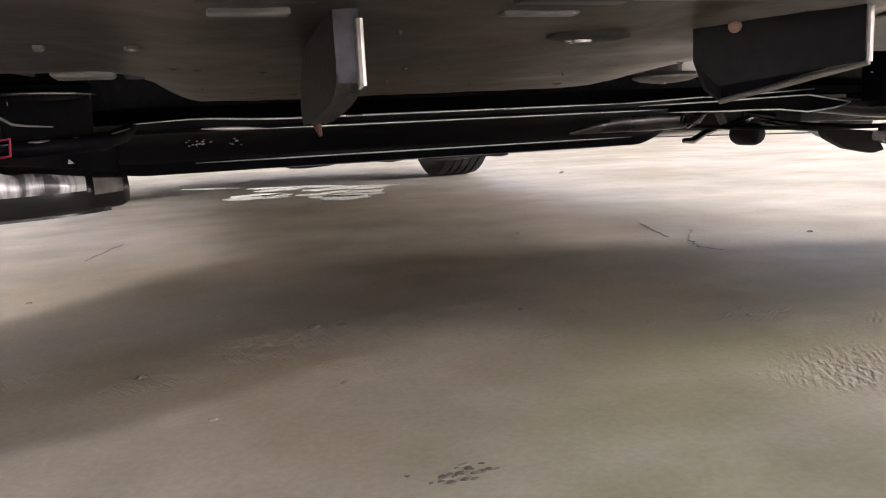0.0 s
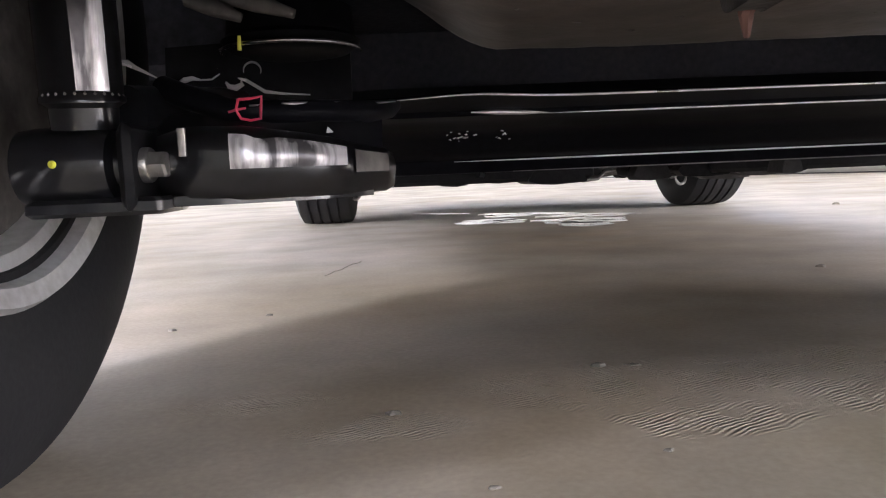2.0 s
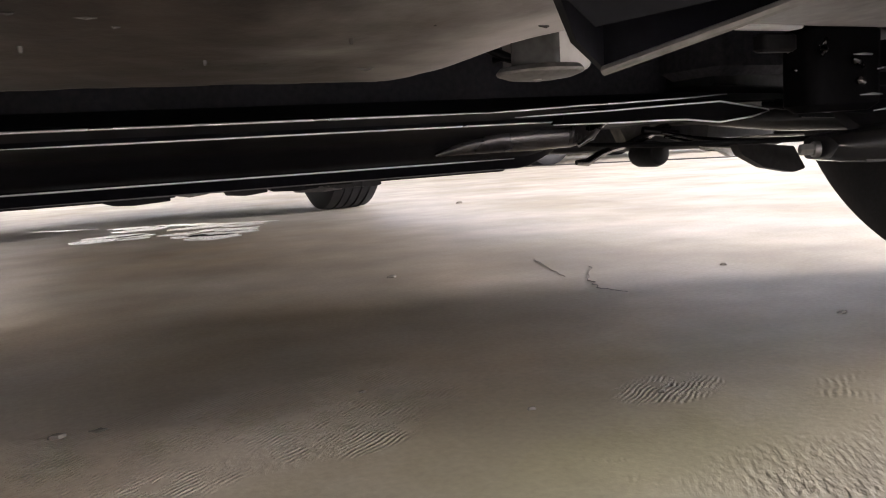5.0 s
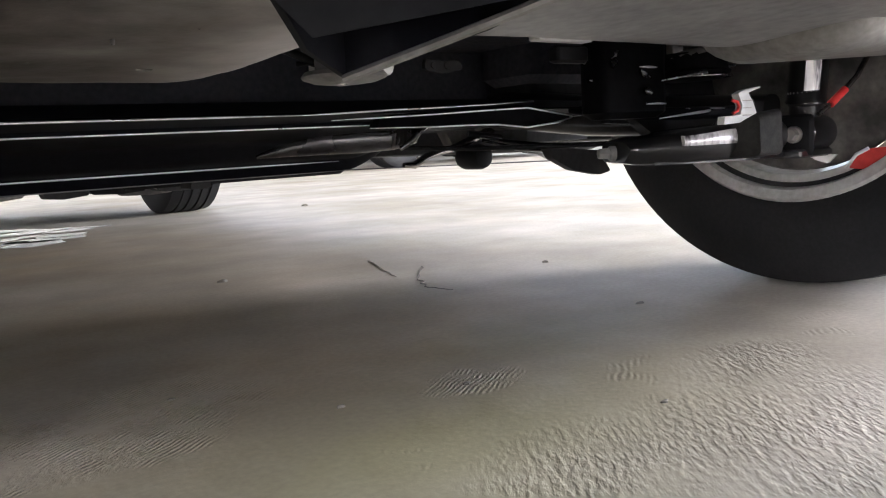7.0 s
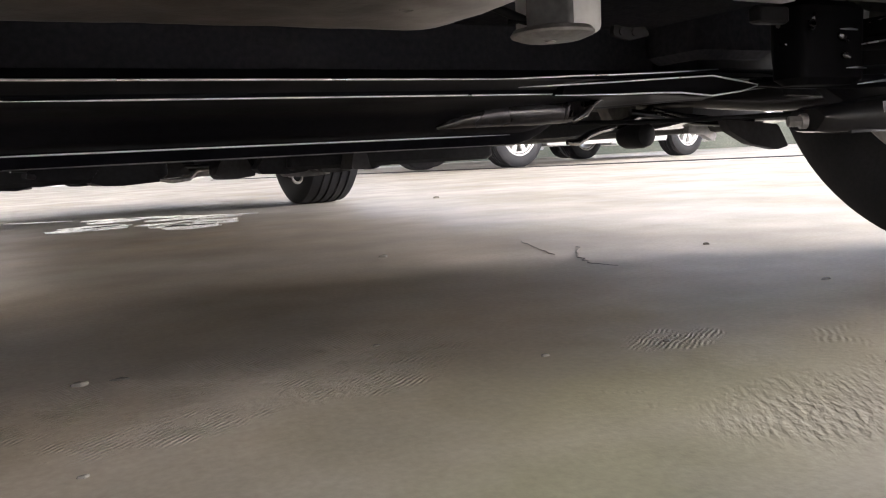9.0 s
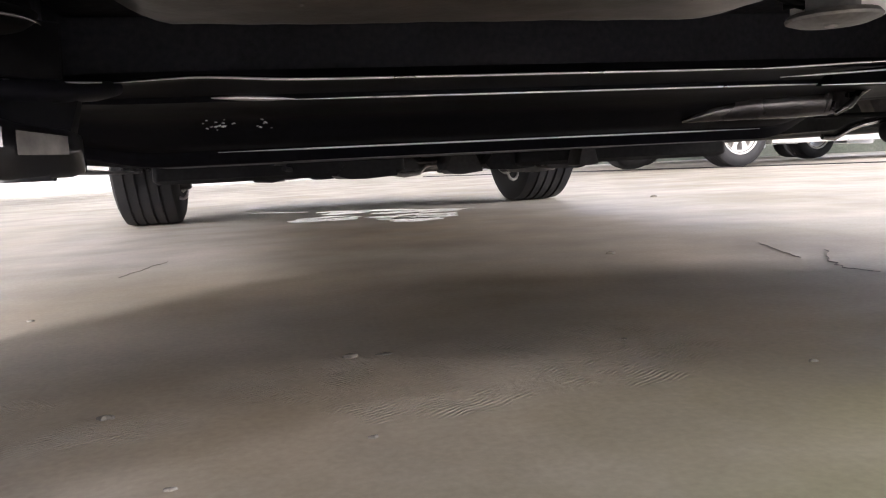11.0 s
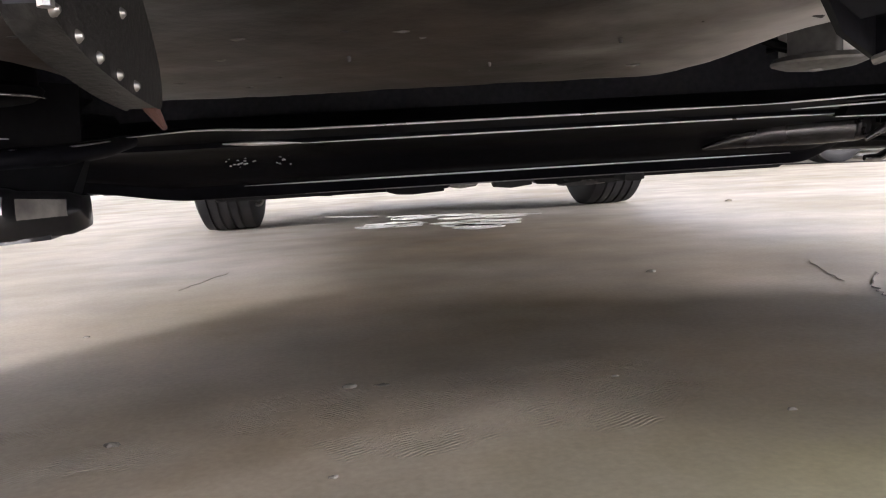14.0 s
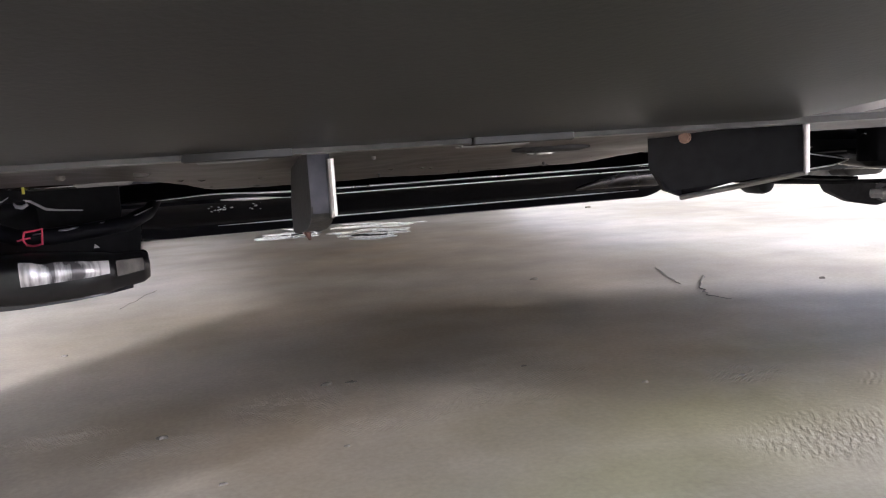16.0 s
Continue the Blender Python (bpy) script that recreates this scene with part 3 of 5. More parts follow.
for g in (grid, over):
    for a, b in zip(g, g[1:]):
        for i in range(len(sx) - 1):
            bm.faces.new((a[i], a[i + 1], b[i + 1], b[i]))
for i in range(len(sx) - 1):
    bm.faces.new((grid[0][i], grid[0][i + 1], over[0][i + 1], over[0][i]))
    bm.faces.new((grid[-1][i], grid[-1][i + 1], over[-1][i + 1], over[-1][i]))
for j in range(len(sy) - 1):
    bm.faces.new((grid[j][0], grid[j + 1][0], over[j + 1][0], over[j][0]))
    bm.faces.new((grid[j][-1], grid[j + 1][-1], over[j + 1][-1], over[j][-1]))
part("heat_shield", bm, SHIELD, car, "pale aluminium heat shield")

# floor pan and tank ahead of the axle
bm = bmesh.new()
block(bm, (-0.60, 0.10, 0.355), (0.58, 0.55, 0.43), 0.02)
block(bm, (-0.77, 0.50, 0.262), (0.73, 2.36, 0.42), 0.02)
part("floor_pan", bm, MATT_BLACK, car)
bm = bmesh.new()
block(bm, (-0.56, 0.52, 0.186), (0.30, 1.10, 0.36), 0.04)
part("fuel_tank", bm, BLACK_SATIN, car, "black plastic fuel tank")
for x0, x1, y0, y1, z in ((-0.58, -0.10, 1.06, 2.10, 0.157), (0.12, 0.60, 1.02, 2.10, 0.158), (-0.60, 0.60, 2.12, 3.50, 0.145)):
    bm = bmesh.new()
    block(bm, (x0, y0, z), (x1, y1, z + 0.12), 0.012)
    part("undertray", bm, BLACK_SATIN, car, "black plastic undertray")
for sx in (-0.80, 0.76):
    bm = bmesh.new()
    block(bm, (sx - 0.05, 0.45, 0.187), (sx + 0.05, 2.42, 0.30), 0.02, "y")
    part("sill", bm, DARK_SEAL, car)

for x0, x1 in ((0.565, 0.735), (-0.775, -0.605)):
    bm = bmesh.new()
    block(bm, (x0, 0.378, 0.297), (x1, 0.50, 0.45), 0.02)
    part("arch_liner", bm, MATT_BLACK, car, "black wheel arch liner")

# ---- twist beam axle ----
def pan_y(u):
    """How far forward the spring pan's middle lies at the half width u."""
    return interp(-u, ((-0.64, 0.036), (-0.59, 0.042), (-0.545, 0.058), (-0.525, 0.075), (-0.50, 0.11)))


def beam_section(x):
    """Outline (y, z) of the pressed beam at x: a trough open to the rear and below, its upper lip well behind its lower edge; it narrows into the arms."""
    k = max(0.0, (-0.49 - x) / 0.12, (x - 0.40) / 0.16)
    k = min(1.0, k)
    k = k * k * (3 - 2 * k)
    pts = [(0.2100, 0.2500, 3), (0.2080, 0.2470, 1.2), (0.2130, 0.2475, 2), (0.2440, 0.2500, 5), (0.2770, 0.2420, 2), (0.2800, 0.2372, 1.2), (0.2900, 0.2372, 3), (0.345, 0.2365, 18), (0.388, 0.2270, 12), (0.425, 0.2030, 6), (0.4400, 0.1985, 1.2), (0.4425, 0.1962, 1.2), (0.452, 0.182, 3), (0.475, 0.183, 5), (0.482, 0.22, 8), (0.46, 0.262, 10), (0.30, 0.268, 10)]
    c = (0.36, 0.245)
    out = []
    m = len(pts)
    for i in range(m):
        p, a, b = (Vector(pts[q % m][:2]) for q in (i, i - 1, i + 1))
        r = pts[i][2] * 0.001
        e, f = p + (a - p).normalized() * min(r, (a - p).length * 0.45), p + (b - p).normalized() * min(r, (b - p).length * 0.45)
        for j in range(5):
            t = j / 4
            out.append(e * (1 - t) ** 2 + p * 2 * t * (1 - t) + f * t * t)
    # the lower wall runs out towards the right arm
    t = min(1.0, max(0.0, (x - 0.27) / 0.13))
    t = t * t * (3 - 2 * t)
    out = [Vector((q.x, q.y if q.y > 0.2365 or q.x < 0.30 else 0.2365 + (q.y - 0.2365) * (1 - 0.85 * t))) for q in out]
    bulge = 0.0035 * math.exp(-((x + 0.43) / 0.05) ** 2)
    return [(x, c[0] + (q.x - c[0]) * (1 - 0.35 * k) - 0.05 * k, c[1] + (q.y - c[1]) * (1 - 0.30 * k) + (bulge if q.x < 0.26 else 0)) for q in out]


bm = bmesh.new()
loft(bm, [beam_section(float(x)) for x in np.linspace(-0.61, 0.56, 118)])
axle = part("twist_beam", bm, BEAM_PAINT, car, "glossy black painted steel twist beam", sharp=24)

# highlight lines built as bright rods: upper lip, fold, lower edge, and where the beam spreads into the arm
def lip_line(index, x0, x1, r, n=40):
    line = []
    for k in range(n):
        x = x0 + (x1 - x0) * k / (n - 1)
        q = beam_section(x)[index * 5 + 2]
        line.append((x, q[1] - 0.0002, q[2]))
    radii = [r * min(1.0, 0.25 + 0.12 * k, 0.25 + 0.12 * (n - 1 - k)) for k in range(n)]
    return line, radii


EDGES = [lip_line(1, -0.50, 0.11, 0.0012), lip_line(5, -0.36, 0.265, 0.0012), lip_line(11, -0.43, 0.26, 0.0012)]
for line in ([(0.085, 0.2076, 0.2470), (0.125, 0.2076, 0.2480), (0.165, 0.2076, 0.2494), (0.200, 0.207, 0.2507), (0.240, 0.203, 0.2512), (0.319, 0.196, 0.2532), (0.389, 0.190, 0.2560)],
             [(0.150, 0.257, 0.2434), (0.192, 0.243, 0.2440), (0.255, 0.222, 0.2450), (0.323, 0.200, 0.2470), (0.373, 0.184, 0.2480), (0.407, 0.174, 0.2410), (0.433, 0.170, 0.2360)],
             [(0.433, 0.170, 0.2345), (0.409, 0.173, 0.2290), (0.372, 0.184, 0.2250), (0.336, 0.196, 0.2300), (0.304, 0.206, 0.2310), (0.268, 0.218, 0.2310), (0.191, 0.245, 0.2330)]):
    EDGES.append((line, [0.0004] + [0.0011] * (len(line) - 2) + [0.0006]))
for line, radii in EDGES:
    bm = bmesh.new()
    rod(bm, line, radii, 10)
    part("edge_highlight", bm, HIGHLIGHT_METAL, axle, "bright highlight line on black edge")

# gusset where the beam runs into the right arm, below the highlight lines
bm = bmesh.new()
loft(bm, [[(x, y + 0.003, zt), (x, y + 0.012, zt + 0.004), (x, y + 0.030, zb), (x, y + 0.010, zb - 0.001)] for x, y, zt, zb in ((0.205, 0.242, 0.2425, 0.2340), (0.255, 0.222, 0.2450, 0.2316), (0.323, 0.200, 0.2470, 0.2306), (0.373, 0.184, 0.2480, 0.2258), (0.407, 0.174, 0.2410, 0.2290), (0.433, 0.170, 0.2360, 0.2340))])
part("gusset", bm, SHADE_BLACK, axle)
# faint sheen on the lower lip, built as a thin grey rod
bm = bmesh.new()
line, radii = lip_line(12, -0.36, 0.28, 0.0009)
rod(bm, line, radii, 8)
part("lower_sheen", bm, MUFFLER_STEEL, axle, "faint sheen line on lower edge")
# broad soft highlight at the left end of the fold, added as bright metal
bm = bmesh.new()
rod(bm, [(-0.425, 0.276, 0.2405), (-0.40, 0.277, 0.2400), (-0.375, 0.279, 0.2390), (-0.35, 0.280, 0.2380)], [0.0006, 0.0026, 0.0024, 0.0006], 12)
part("fold_highlight", bm, HIGHLIGHT_METAL, axle, "broad bright highlight on the fold")

for s, xo in ((-1, -0.002), (1, 0.0)):
    # trailing arm from the wheel carrier to the front bush
    bm = bmesh.new()
    rings = []
    for y, xx, hz, hx, z in ((0.05, 0.672, 0.028, 0.02, 0.222), (0.08, 0.660, 0.028, 0.026, 0.224), (0.14, 0.640, 0.027, 0.03, 0.230), (0.30, 0.625, 0.030, 0.03, 0.240), (0.44, 0.610, 0.032, 0.03, 0.258), (0.58, 0.605, 0.032, 0.028, 0.262), (0.66, 0.605, 0.028, 0.024, 0.262)):
        sec = rounded([(-hx, -hz), (hx, -hz), (hx, hz), (-hx, hz)], 0.016, 4)
        rings.append([(s * (xx + q[0]) + xo, y, z + q[1]) for q in sec])
    loft(bm, rings)
    arm = part("trailing_arm", bm, BLACK_PAINT, axle)
    # spring pan: tapered pressing that runs inboard and forward from the damper eye
    bm = bmesh.new()
    rings = []
    for u, zb, zt, h in ((0.640, 0.180, 0.216, 0.030), (0.622, 0.177, 0.220, 0.042), (0.590, 0.1768, 0.2190, 0.048), (0.555, 0.1765, 0.2145, 0.044), (0.532, 0.1762, 0.2105, 0.038), (0.528, 0.1762, 0.2085, 0.034), (0.506, 0.1765, 0.2055, 0.030), (0.500, 0.179, 0.202, 0.025)):
        xx, yy = (u if s < 0 else 0.64 - (0.64 - u) * 1.42), pan_y(u)
        sec = rounded([(-h + 0.012, zb - 0.002), (h, zb), (h, zt), (-h + 0.012, zt), (-h + 0.0008, zt - 0.009), (-h, zb + 0.013)], 0.007, 5)
        rings.append([(s * (xx + q[0] * 0.15) + xo, yy + q[0] * 0.98, q[1]) for q in sec])
    loft(bm, rings)
    pan = part("spring_pan", bm, BLACK_PAINT, axle)
    # bright reflection on the pan, built as a pale streaked band
    bm = bmesh.new()
    rings = []
    for k in range(15):
        u = (0.598 - 0.066 * k / 14) if s < 0 else (0.5696 - 0.0446 * k / 14)
        h = interp(-u, ((-0.622, 0.042), (-0.590, 0.048), (-0.555, 0.044), (-0.532, 0.038)))
        zt = interp(-u, ((-0.622, 0.220), (-0.590, 0.2190), (-0.555, 0.2145), (-0.532, 0.2105)))
        xx, yy = (u if s < 0 else 0.64 - (0.64 - u) * 1.42), pan_y(u)
        top = zt - 0.0055 - 0.0022 * math.exp(-((u - 0.581) / 0.006) ** 2)
        low = 0.1935
        sec = [(-h + 0.0006, low), (-h - 0.0004, low + 0.004), (-h - 0.0002, (low + top) / 2), (-h + 0.0005, top - 0.003), (-h + 0.0022, top), (-h + 0.0060, top), (-h + 0.0040, low)]
        rings.append([(s * (xx + (q[0] - 0.0008) * 0.15) + xo, yy + (q[0] - 0.0008) * 0.98, q[1]) for q in sec])
    loft(bm, rings)
    part("reflection_band", bm, REFLECTION_STREAKS, axle, "bright streaked reflection on the black pan")
    if s < 0:
        # dimmer reflection further along the pan, built as a grey band
        bm = bmesh.new()
        rings = []
        for k in range(7):
            u = 0.5265 - 0.021 * k / 6
            h = interp(-u, ((-0.528, 0.034), (-0.506, 0.030)))
            zt = interp(-u, ((-0.528, 0.2085), (-0.506, 0.2055)))
            sec = [(-h + 0.0006, 0.189), (-h - 0.0003, 0.193), (-h, 0.198), (-h + 0.0012, zt - 0.005), (-h + 0.005, zt - 0.005), (-h + 0.004, 0.189)]
            rings.append([(-(u + (q[0] - 0.0008) * 0.15) + xo, pan_y(u) + (q[0] - 0.0008) * 0.98, q[1]) for q in sec])
        loft(bm, rings)
        part("dim_reflection_band", bm, DUSTY_PAINT, axle, "dim grey reflection on the black pan")
    if s > 0:
        bm = bmesh.new()
        loft(bm, [[(0.525 + 0.034 * t, y, z) for y, z in rounded([(-0.022 - 0.006 * t, 0.178), (0.035, 0.178), (0.035, 0.222), (-0.020 - 0.006 * t, 0.224 + 0.006 * t)], 0.008, 4)] for t in (0.0, 0.1, 0.5, 0.9, 1.0)])
        part("pan_end", bm, SPECKLED, axle, "worn grey-black pan end")
        bm = bmesh.new()
        hexagon_bolt(bm, (0.441, 0.112, 0.189), (-0.85, 0.5, 0.02), 0.014, 0.020)
        part("pan_bolt", bm, MUFFLER_STEEL, axle, "zinc plated bolt")
    bm = bmesh.new()
    rings = []
    for u, h in ((0.632, 0.030), (0.60, 0.034), (0.56, 0.030), (0.535, 0.024), (0.515, 0.020)):
        xx, yy = (u if s < 0 else 0.64 - (0.64 - u) * 1.42), pan_y(u)
        rings.append([(s * (xx + q[0] * 0.15) + xo, yy + q[0] * 0.98, q[1]) for q in ((-h, 0.1730), (h, 0.1730), (h, 0.1790), (-h, 0.1790))])
    loft(bm, rings)
    part("flange", bm, BLACK_PAINT, axle)
    # pressed plate over the pan, with two holes and the spring cup above
    bm = bmesh.new()
    rings = []
    for xx, y, z0, z1 in ((0.66, 0.13, 0.225, 0.285), (0.62, 0.175, 0.223, 0.295), (0.585, 0.195, 0.222, 0.298), (0.555, 0.205, 0.224, 0.298), (0.53, 0.215, 0.226, 0.296)):
        rings.append([(s * xx + xo, y - 0.012, z0), (s * xx + xo, y, z1), (s * xx + xo, y + 0.006, z1), (s * xx + xo, y - 0.006, z0)])
    loft(bm, rings)
    plate = part("arm_plate", bm, BLACK_SATIN, axle)
    # glints on the hole edges, built as thin steel arcs
    for hx, hy, hz, a0, a1 in () if s > 0 else ((0.637, 0.160, 0.2745, 190, 350), (0.605, 0.168, 0.2715, -10, 200)):
        bm = bmesh.new()
        rod(bm, [(s * (hx + 0.0068 * math.cos(a)) + xo, hy, hz + 0.0068 * math.sin(a)) for a in (radians(a0 + (a1 - a0) * k / 16) for k in range(17))], [0.0003 + 0.0006 * math.sin(math.pi * k / 16) for k in range(17)], 8)
        part("hole_glint", bm, STEEL, axle)
    bm = bmesh.new()
    rod(bm, [(s * xx + xo, y, z) for xx, y, z in ((0.648, 0.075, 0.250), (0.625, 0.055, 0.240), (0.600, 0.047, 0.231), (0.575, 0.050, 0.229), (0.545, 0.070, 0.230), (0.515, 0.11, 0.232), (0.50, 0.17, 0.238), (0.495, 0.23, 0.246))], [0.008, 0.008, 0.008, 0.008, 0.008, 0.008, 0.0075, 0.006], 18)
    tube = part("arm_tube", bm, BEAM_PAINT, axle)
    # highlight along the top of the tube, added as a thin bright rod
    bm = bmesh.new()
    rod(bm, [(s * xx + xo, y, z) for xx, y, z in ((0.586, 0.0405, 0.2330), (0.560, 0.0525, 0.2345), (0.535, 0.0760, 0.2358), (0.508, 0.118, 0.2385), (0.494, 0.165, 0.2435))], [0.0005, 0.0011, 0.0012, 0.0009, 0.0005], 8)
    part("tube_highlight", bm, HIGHLIGHT_METAL, tube, "bright highlight line on black edge")
    # web that joins the tube to the pan
    bm = bmesh.new()
    rings = []
    for u, ty in ((0.650, 0.072), (0.625, 0.055), (0.600, 0.048), (0.575, 0.050), (0.545, 0.070), (0.520, 0.105), (0.505, 0.14)):
        yy = min(pan_y(u), ty + 0.004)
        rings.append([(s * u + xo, ty - 0.002, 0.231), (s * u + xo, ty + 0.012, 0.233), (s * u + xo, yy + 0.016, 0.202), (s * u + xo, yy - 0.006, 0.202)])
    loft(bm, rings)
    part("pan_web", bm, BLACK_PAINT, axle)
    # weld beads round the plate, their glints put into a bright metal
    for bead in () if s > 0 else (((0.692, 0.2755, 0.0020), (0.688, 0.2752, 0.0026), (0.682, 0.2715, 0.0016), (0.667, 0.2635, 0.0005)),
                                  ((0.652, 0.2600, 0.0006), (0.648, 0.2612, 0.0022), (0.642, 0.2625, 0.0018), (0.636, 0.2610, 0.0007), (0.628, 0.2612, 0.0007), (0.622, 0.2650, 0.0005)),
                                  ((0.618, 0.2590, 0.0008), (0.616, 0.2555, 0.0020), (0.611, 0.2545, 0.0024), (0.606, 0.2570, 0.0018), (0.607, 0.2595, 0.0006)),
                                  ((0.609, 0.2615, 0.0006), (0.603, 0.2595, 0.0014), (0.596, 0.2550, 0.0013), (0.590, 0.2510, 0.0014), (0.578, 0.2492, 0.0009), (0.557, 0.2475, 0.0005)),
                                  ((0.668, 0.2620, 0.0003), (0.653, 0.2540, 0.0006), (0.640, 0.2475, 0.0006), (0.628, 0.2440, 0.0003))):
        bm = bmesh.new()
        rod(bm, [(s * x + xo, 0.130, z) for x, z, r in bead], [r for x, z, r in bead], 10)
        part("weld_bead", bm, BRIGHT_METAL, axle, "weld bead with its glint built in")
    bm = bmesh.new()
    stepped(bm, (s * 0.564 + xo, 0.094, 0.2705), (s * 0.564 + xo, 0.094, 0.302), ((0, 0.030), (0.06, 0.040), (0.2, 0.046), (0.3, 0.0475), (0.4, 0.044), (1.0, 0.042)), 48)
    part("spring_cup", bm, SHADE_BLACK, axle)
    # highlight along the cup's front rim, built as a bright half ring
    bm = bmesh.new()
    rings = []
    for k in range(25):
        a = math.pi * (0.95 + 1.1 * k / 24)
        rr = 0.0016 * math.sin(math.pi * (k + 1.5) / 27) ** 0.5
        rings.append([(s * 0.564 + xo + (0.0480 + rr * math.cos(b)) * math.cos(a), 0.094 + (0.0480 + rr * math.cos(b)) * math.sin(a), 0.2735 + rr * math.sin(b)) for b in (2 * math.pi * q / 10 for q in range(10))])
    loft(bm, rings)
    part("cup_rim_glint", bm, TUBE_STEEL, axle)
    bm = bmesh.new()
    pts = []
    for k in range(100):
        a = 2 * math.pi * k / 24 + 2.2
        pts.append((s * 0.564 + xo + 0.036 * math.cos(a), 0.094 + 0.036 * math.sin(a), 0.288 + 0.045 * k / 24))
    rod(bm, pts, 0.0068, 10)
    part("coil_spring", bm, DUSTY_PAINT, car, "dusty black coil spring")
    # damper with its lower eye and bolt
    bm = bmesh.new()
    stepped(bm, (s * 0.674 + xo, 0.008, 0.220), (s * 0.668 + xo, -0.018, 0.52), ((0, 0.0185), (0.04, 0.0190), (0.045, 0.021), (0.05, 0.0235), (0.06, 0.0235), (0.065, 0.0225), (0.75, 0.0225), (0.76, 0.014), (1, 0.014)), 28)
    damper = part("damper", bm, BLACK_PAINT, car, "gloss black damper tube")
    # bright reflection on the damper tube, built as a pale streaked patch
    bm = bmesh.new()
    rings = []
    to_cam = Vector((0.36, -0.93, 0)) if s < 0 else Vector((-0.89, -0.45, 0))
    aside = Vector((0.93, 0.36, 0)) if s < 0 else Vector((0.45, -0.89, 0))
    zl = 0.2395 if s < 0 else 0.2495
    for z in (zl, zl + 0.03, zl + 0.08):
        t = (z - 0.220) / 0.30
        c = Vector((s * (0.674 - 0.006 * t) + xo, 0.008 - 0.026 * t, z))
        arc = []
        for k in range(9):
            a = radians(-8 + 46 * k / 8)
            arc.append(c + (to_cam * math.cos(a) + aside * math.sin(a)) * 0.0229)
        for k in range(8, -1, -1):
            a = radians(-8 + 46 * k / 8)
            arc.append(c + (to_cam * math.cos(a) + aside * math.sin(a)) * 0.0221)
        rings.append(arc)
    loft(bm, rings)
    part("damper_reflection", bm, REFLECTION_STREAKS, damper, "bright streaked reflection on the damper")
    bm = bmesh.new()
    for k in range(11):
        a = radians(-62 + 13 * k)
        t = 0.055
        c = Vector((s * 0.6737 + xo, 0.0066, zl - 0.0015))
        d = to_cam * math.cos(a) + aside * math.sin(a)
        rod(bm, [c + d * 0.0220 + Vector((0, 0, -0.0012)), c + d * 0.0228, c + d * 0.0220 + Vector((0, 0, 0.0012))], [0.0006, 0.0009, 0.0006], 6)
    part("crimp_dots", bm, STEEL, damper)["kind"] = "stuff"
    bm = bmesh.new()
    stepped(bm, (s * 0.712 + xo, 0.006, 0.199), (s * 0.652 + xo, 0.006, 0.199), ((0, 0.014), (0.05, 0.021), (0.2, 0.0225), (0.75, 0.0225), (0.9, 0.020), (0.95, 0.014), (1, 0.014)), 28)
    part("damper_eye", bm, BLACK_PAINT, damper)
    bm = bmesh.new()
    block(bm, (min(s * 0.650, s * 0.642) + xo, -0.018, 0.172), (max(s * 0.650, s * 0.642) + xo, 0.05, 0.222), 0.006, "x")
    part("clevis", bm, BLACK_SATIN, axle)
    bm = bmesh.new()
    hexagon_bolt(bm, (s * 0.642 + xo, 0.004, 0.198), (-s, -0.1, 0), 0.0165, 0.015)
    part("damper_bolt", bm, STEEL, damper, "zinc plated bolt")
    bm = bmesh.new()
    block(bm, (min(s * 0.705, s * 0.628) + xo, -0.012, 0.170), (max(s * 0.705, s * 0.628) + xo, 0.05, 0.180), 0.004)
    part("damper_bracket", bm, BLACK_PAINT, axle)
    # brake shield inside the wheel
    bm = bmesh.new()
    wx = -0.850 if s < 0 else 0.802
    stepped(bm, (wx - s * 0.085, 0.04, TYRE_R), (wx + s * 0.02, 0.04, TYRE_R), ((0, 0.06), (0.1, 0.12), (0.5, 0.13), (0.55, 0.145), (1, 0.145)), 40)
    drum = part("brake_drum", bm, DARK_SEAL, car, "dark brake drum")
    bm = bmesh.new()
    stepped(bm, (wx - s * 0.088, 0.04, TYRE_R), (wx - s * 0.078, 0.04, TYRE_R), ((0, 0.10), (0.2, 0.160), (0.5, 0.176), (1, 0.178)), 48)
    part("backing_plate", bm, DUSTY_PAINT, drum)

# ---- muffler, pipe, canister, brackets ----
bm = bmesh.new()
rings = []
for x, sc in ((0.346, 0.30), (0.348, 0.60), (0.354, 0.82), (0.366, 0.94), (0.39, 1.0), (0.45, 1.0), (0.62, 1.0), (0.70, 1.0), (0.73, 0.85), (0.74, 0.4)):
    sec = rounded([(-0.085 * sc, -0.075 * sc), (0.085 * sc, -0.075 * sc), (0.085 * sc, 0.075 * sc), (-0.085 * sc, 0.075 * sc)], 0.05 * sc, 6)
    rings.append([(x, -0.13 + q[0], 0.337 + 0.05 * (x - 0.29) + q[1]) for q in sec])
loft(bm, rings)
part("muffler", bm, MUFFLER_STEEL, car, "dull grey steel muffler")

bm = bmesh.new()
rod(bm, [(0.127, 0.412, 0.208), (0.163, 0.402, 0.217), (0.204, 0.392, 0.2225), (0.255, 0.384, 0.2245), (0.307, 0.378, 0.225), (0.340, 0.374, 0.227)], [0.002, 0.011, 0.0165, 0.019, 0.018, 0.013], 20)
pipe = part("exhaust_pipe", bm, HEAT_SHIELD, car, "dull metal exhaust pipe")
for k in range(5):
    bm = bmesh.new()
    p = Vector((0.298 + 0.006 * k, 0.374, 0.2280 + 0.0006 * k))
    stepped(bm, p - Vector((0.002, 0, 0)), p + Vector((0.002, 0, 0)), ((0, 0.016), (0.5, 0.0195), (1, 0.016)), 20)
    part("bellows_ring", bm, HEAT_SHIELD, pipe)
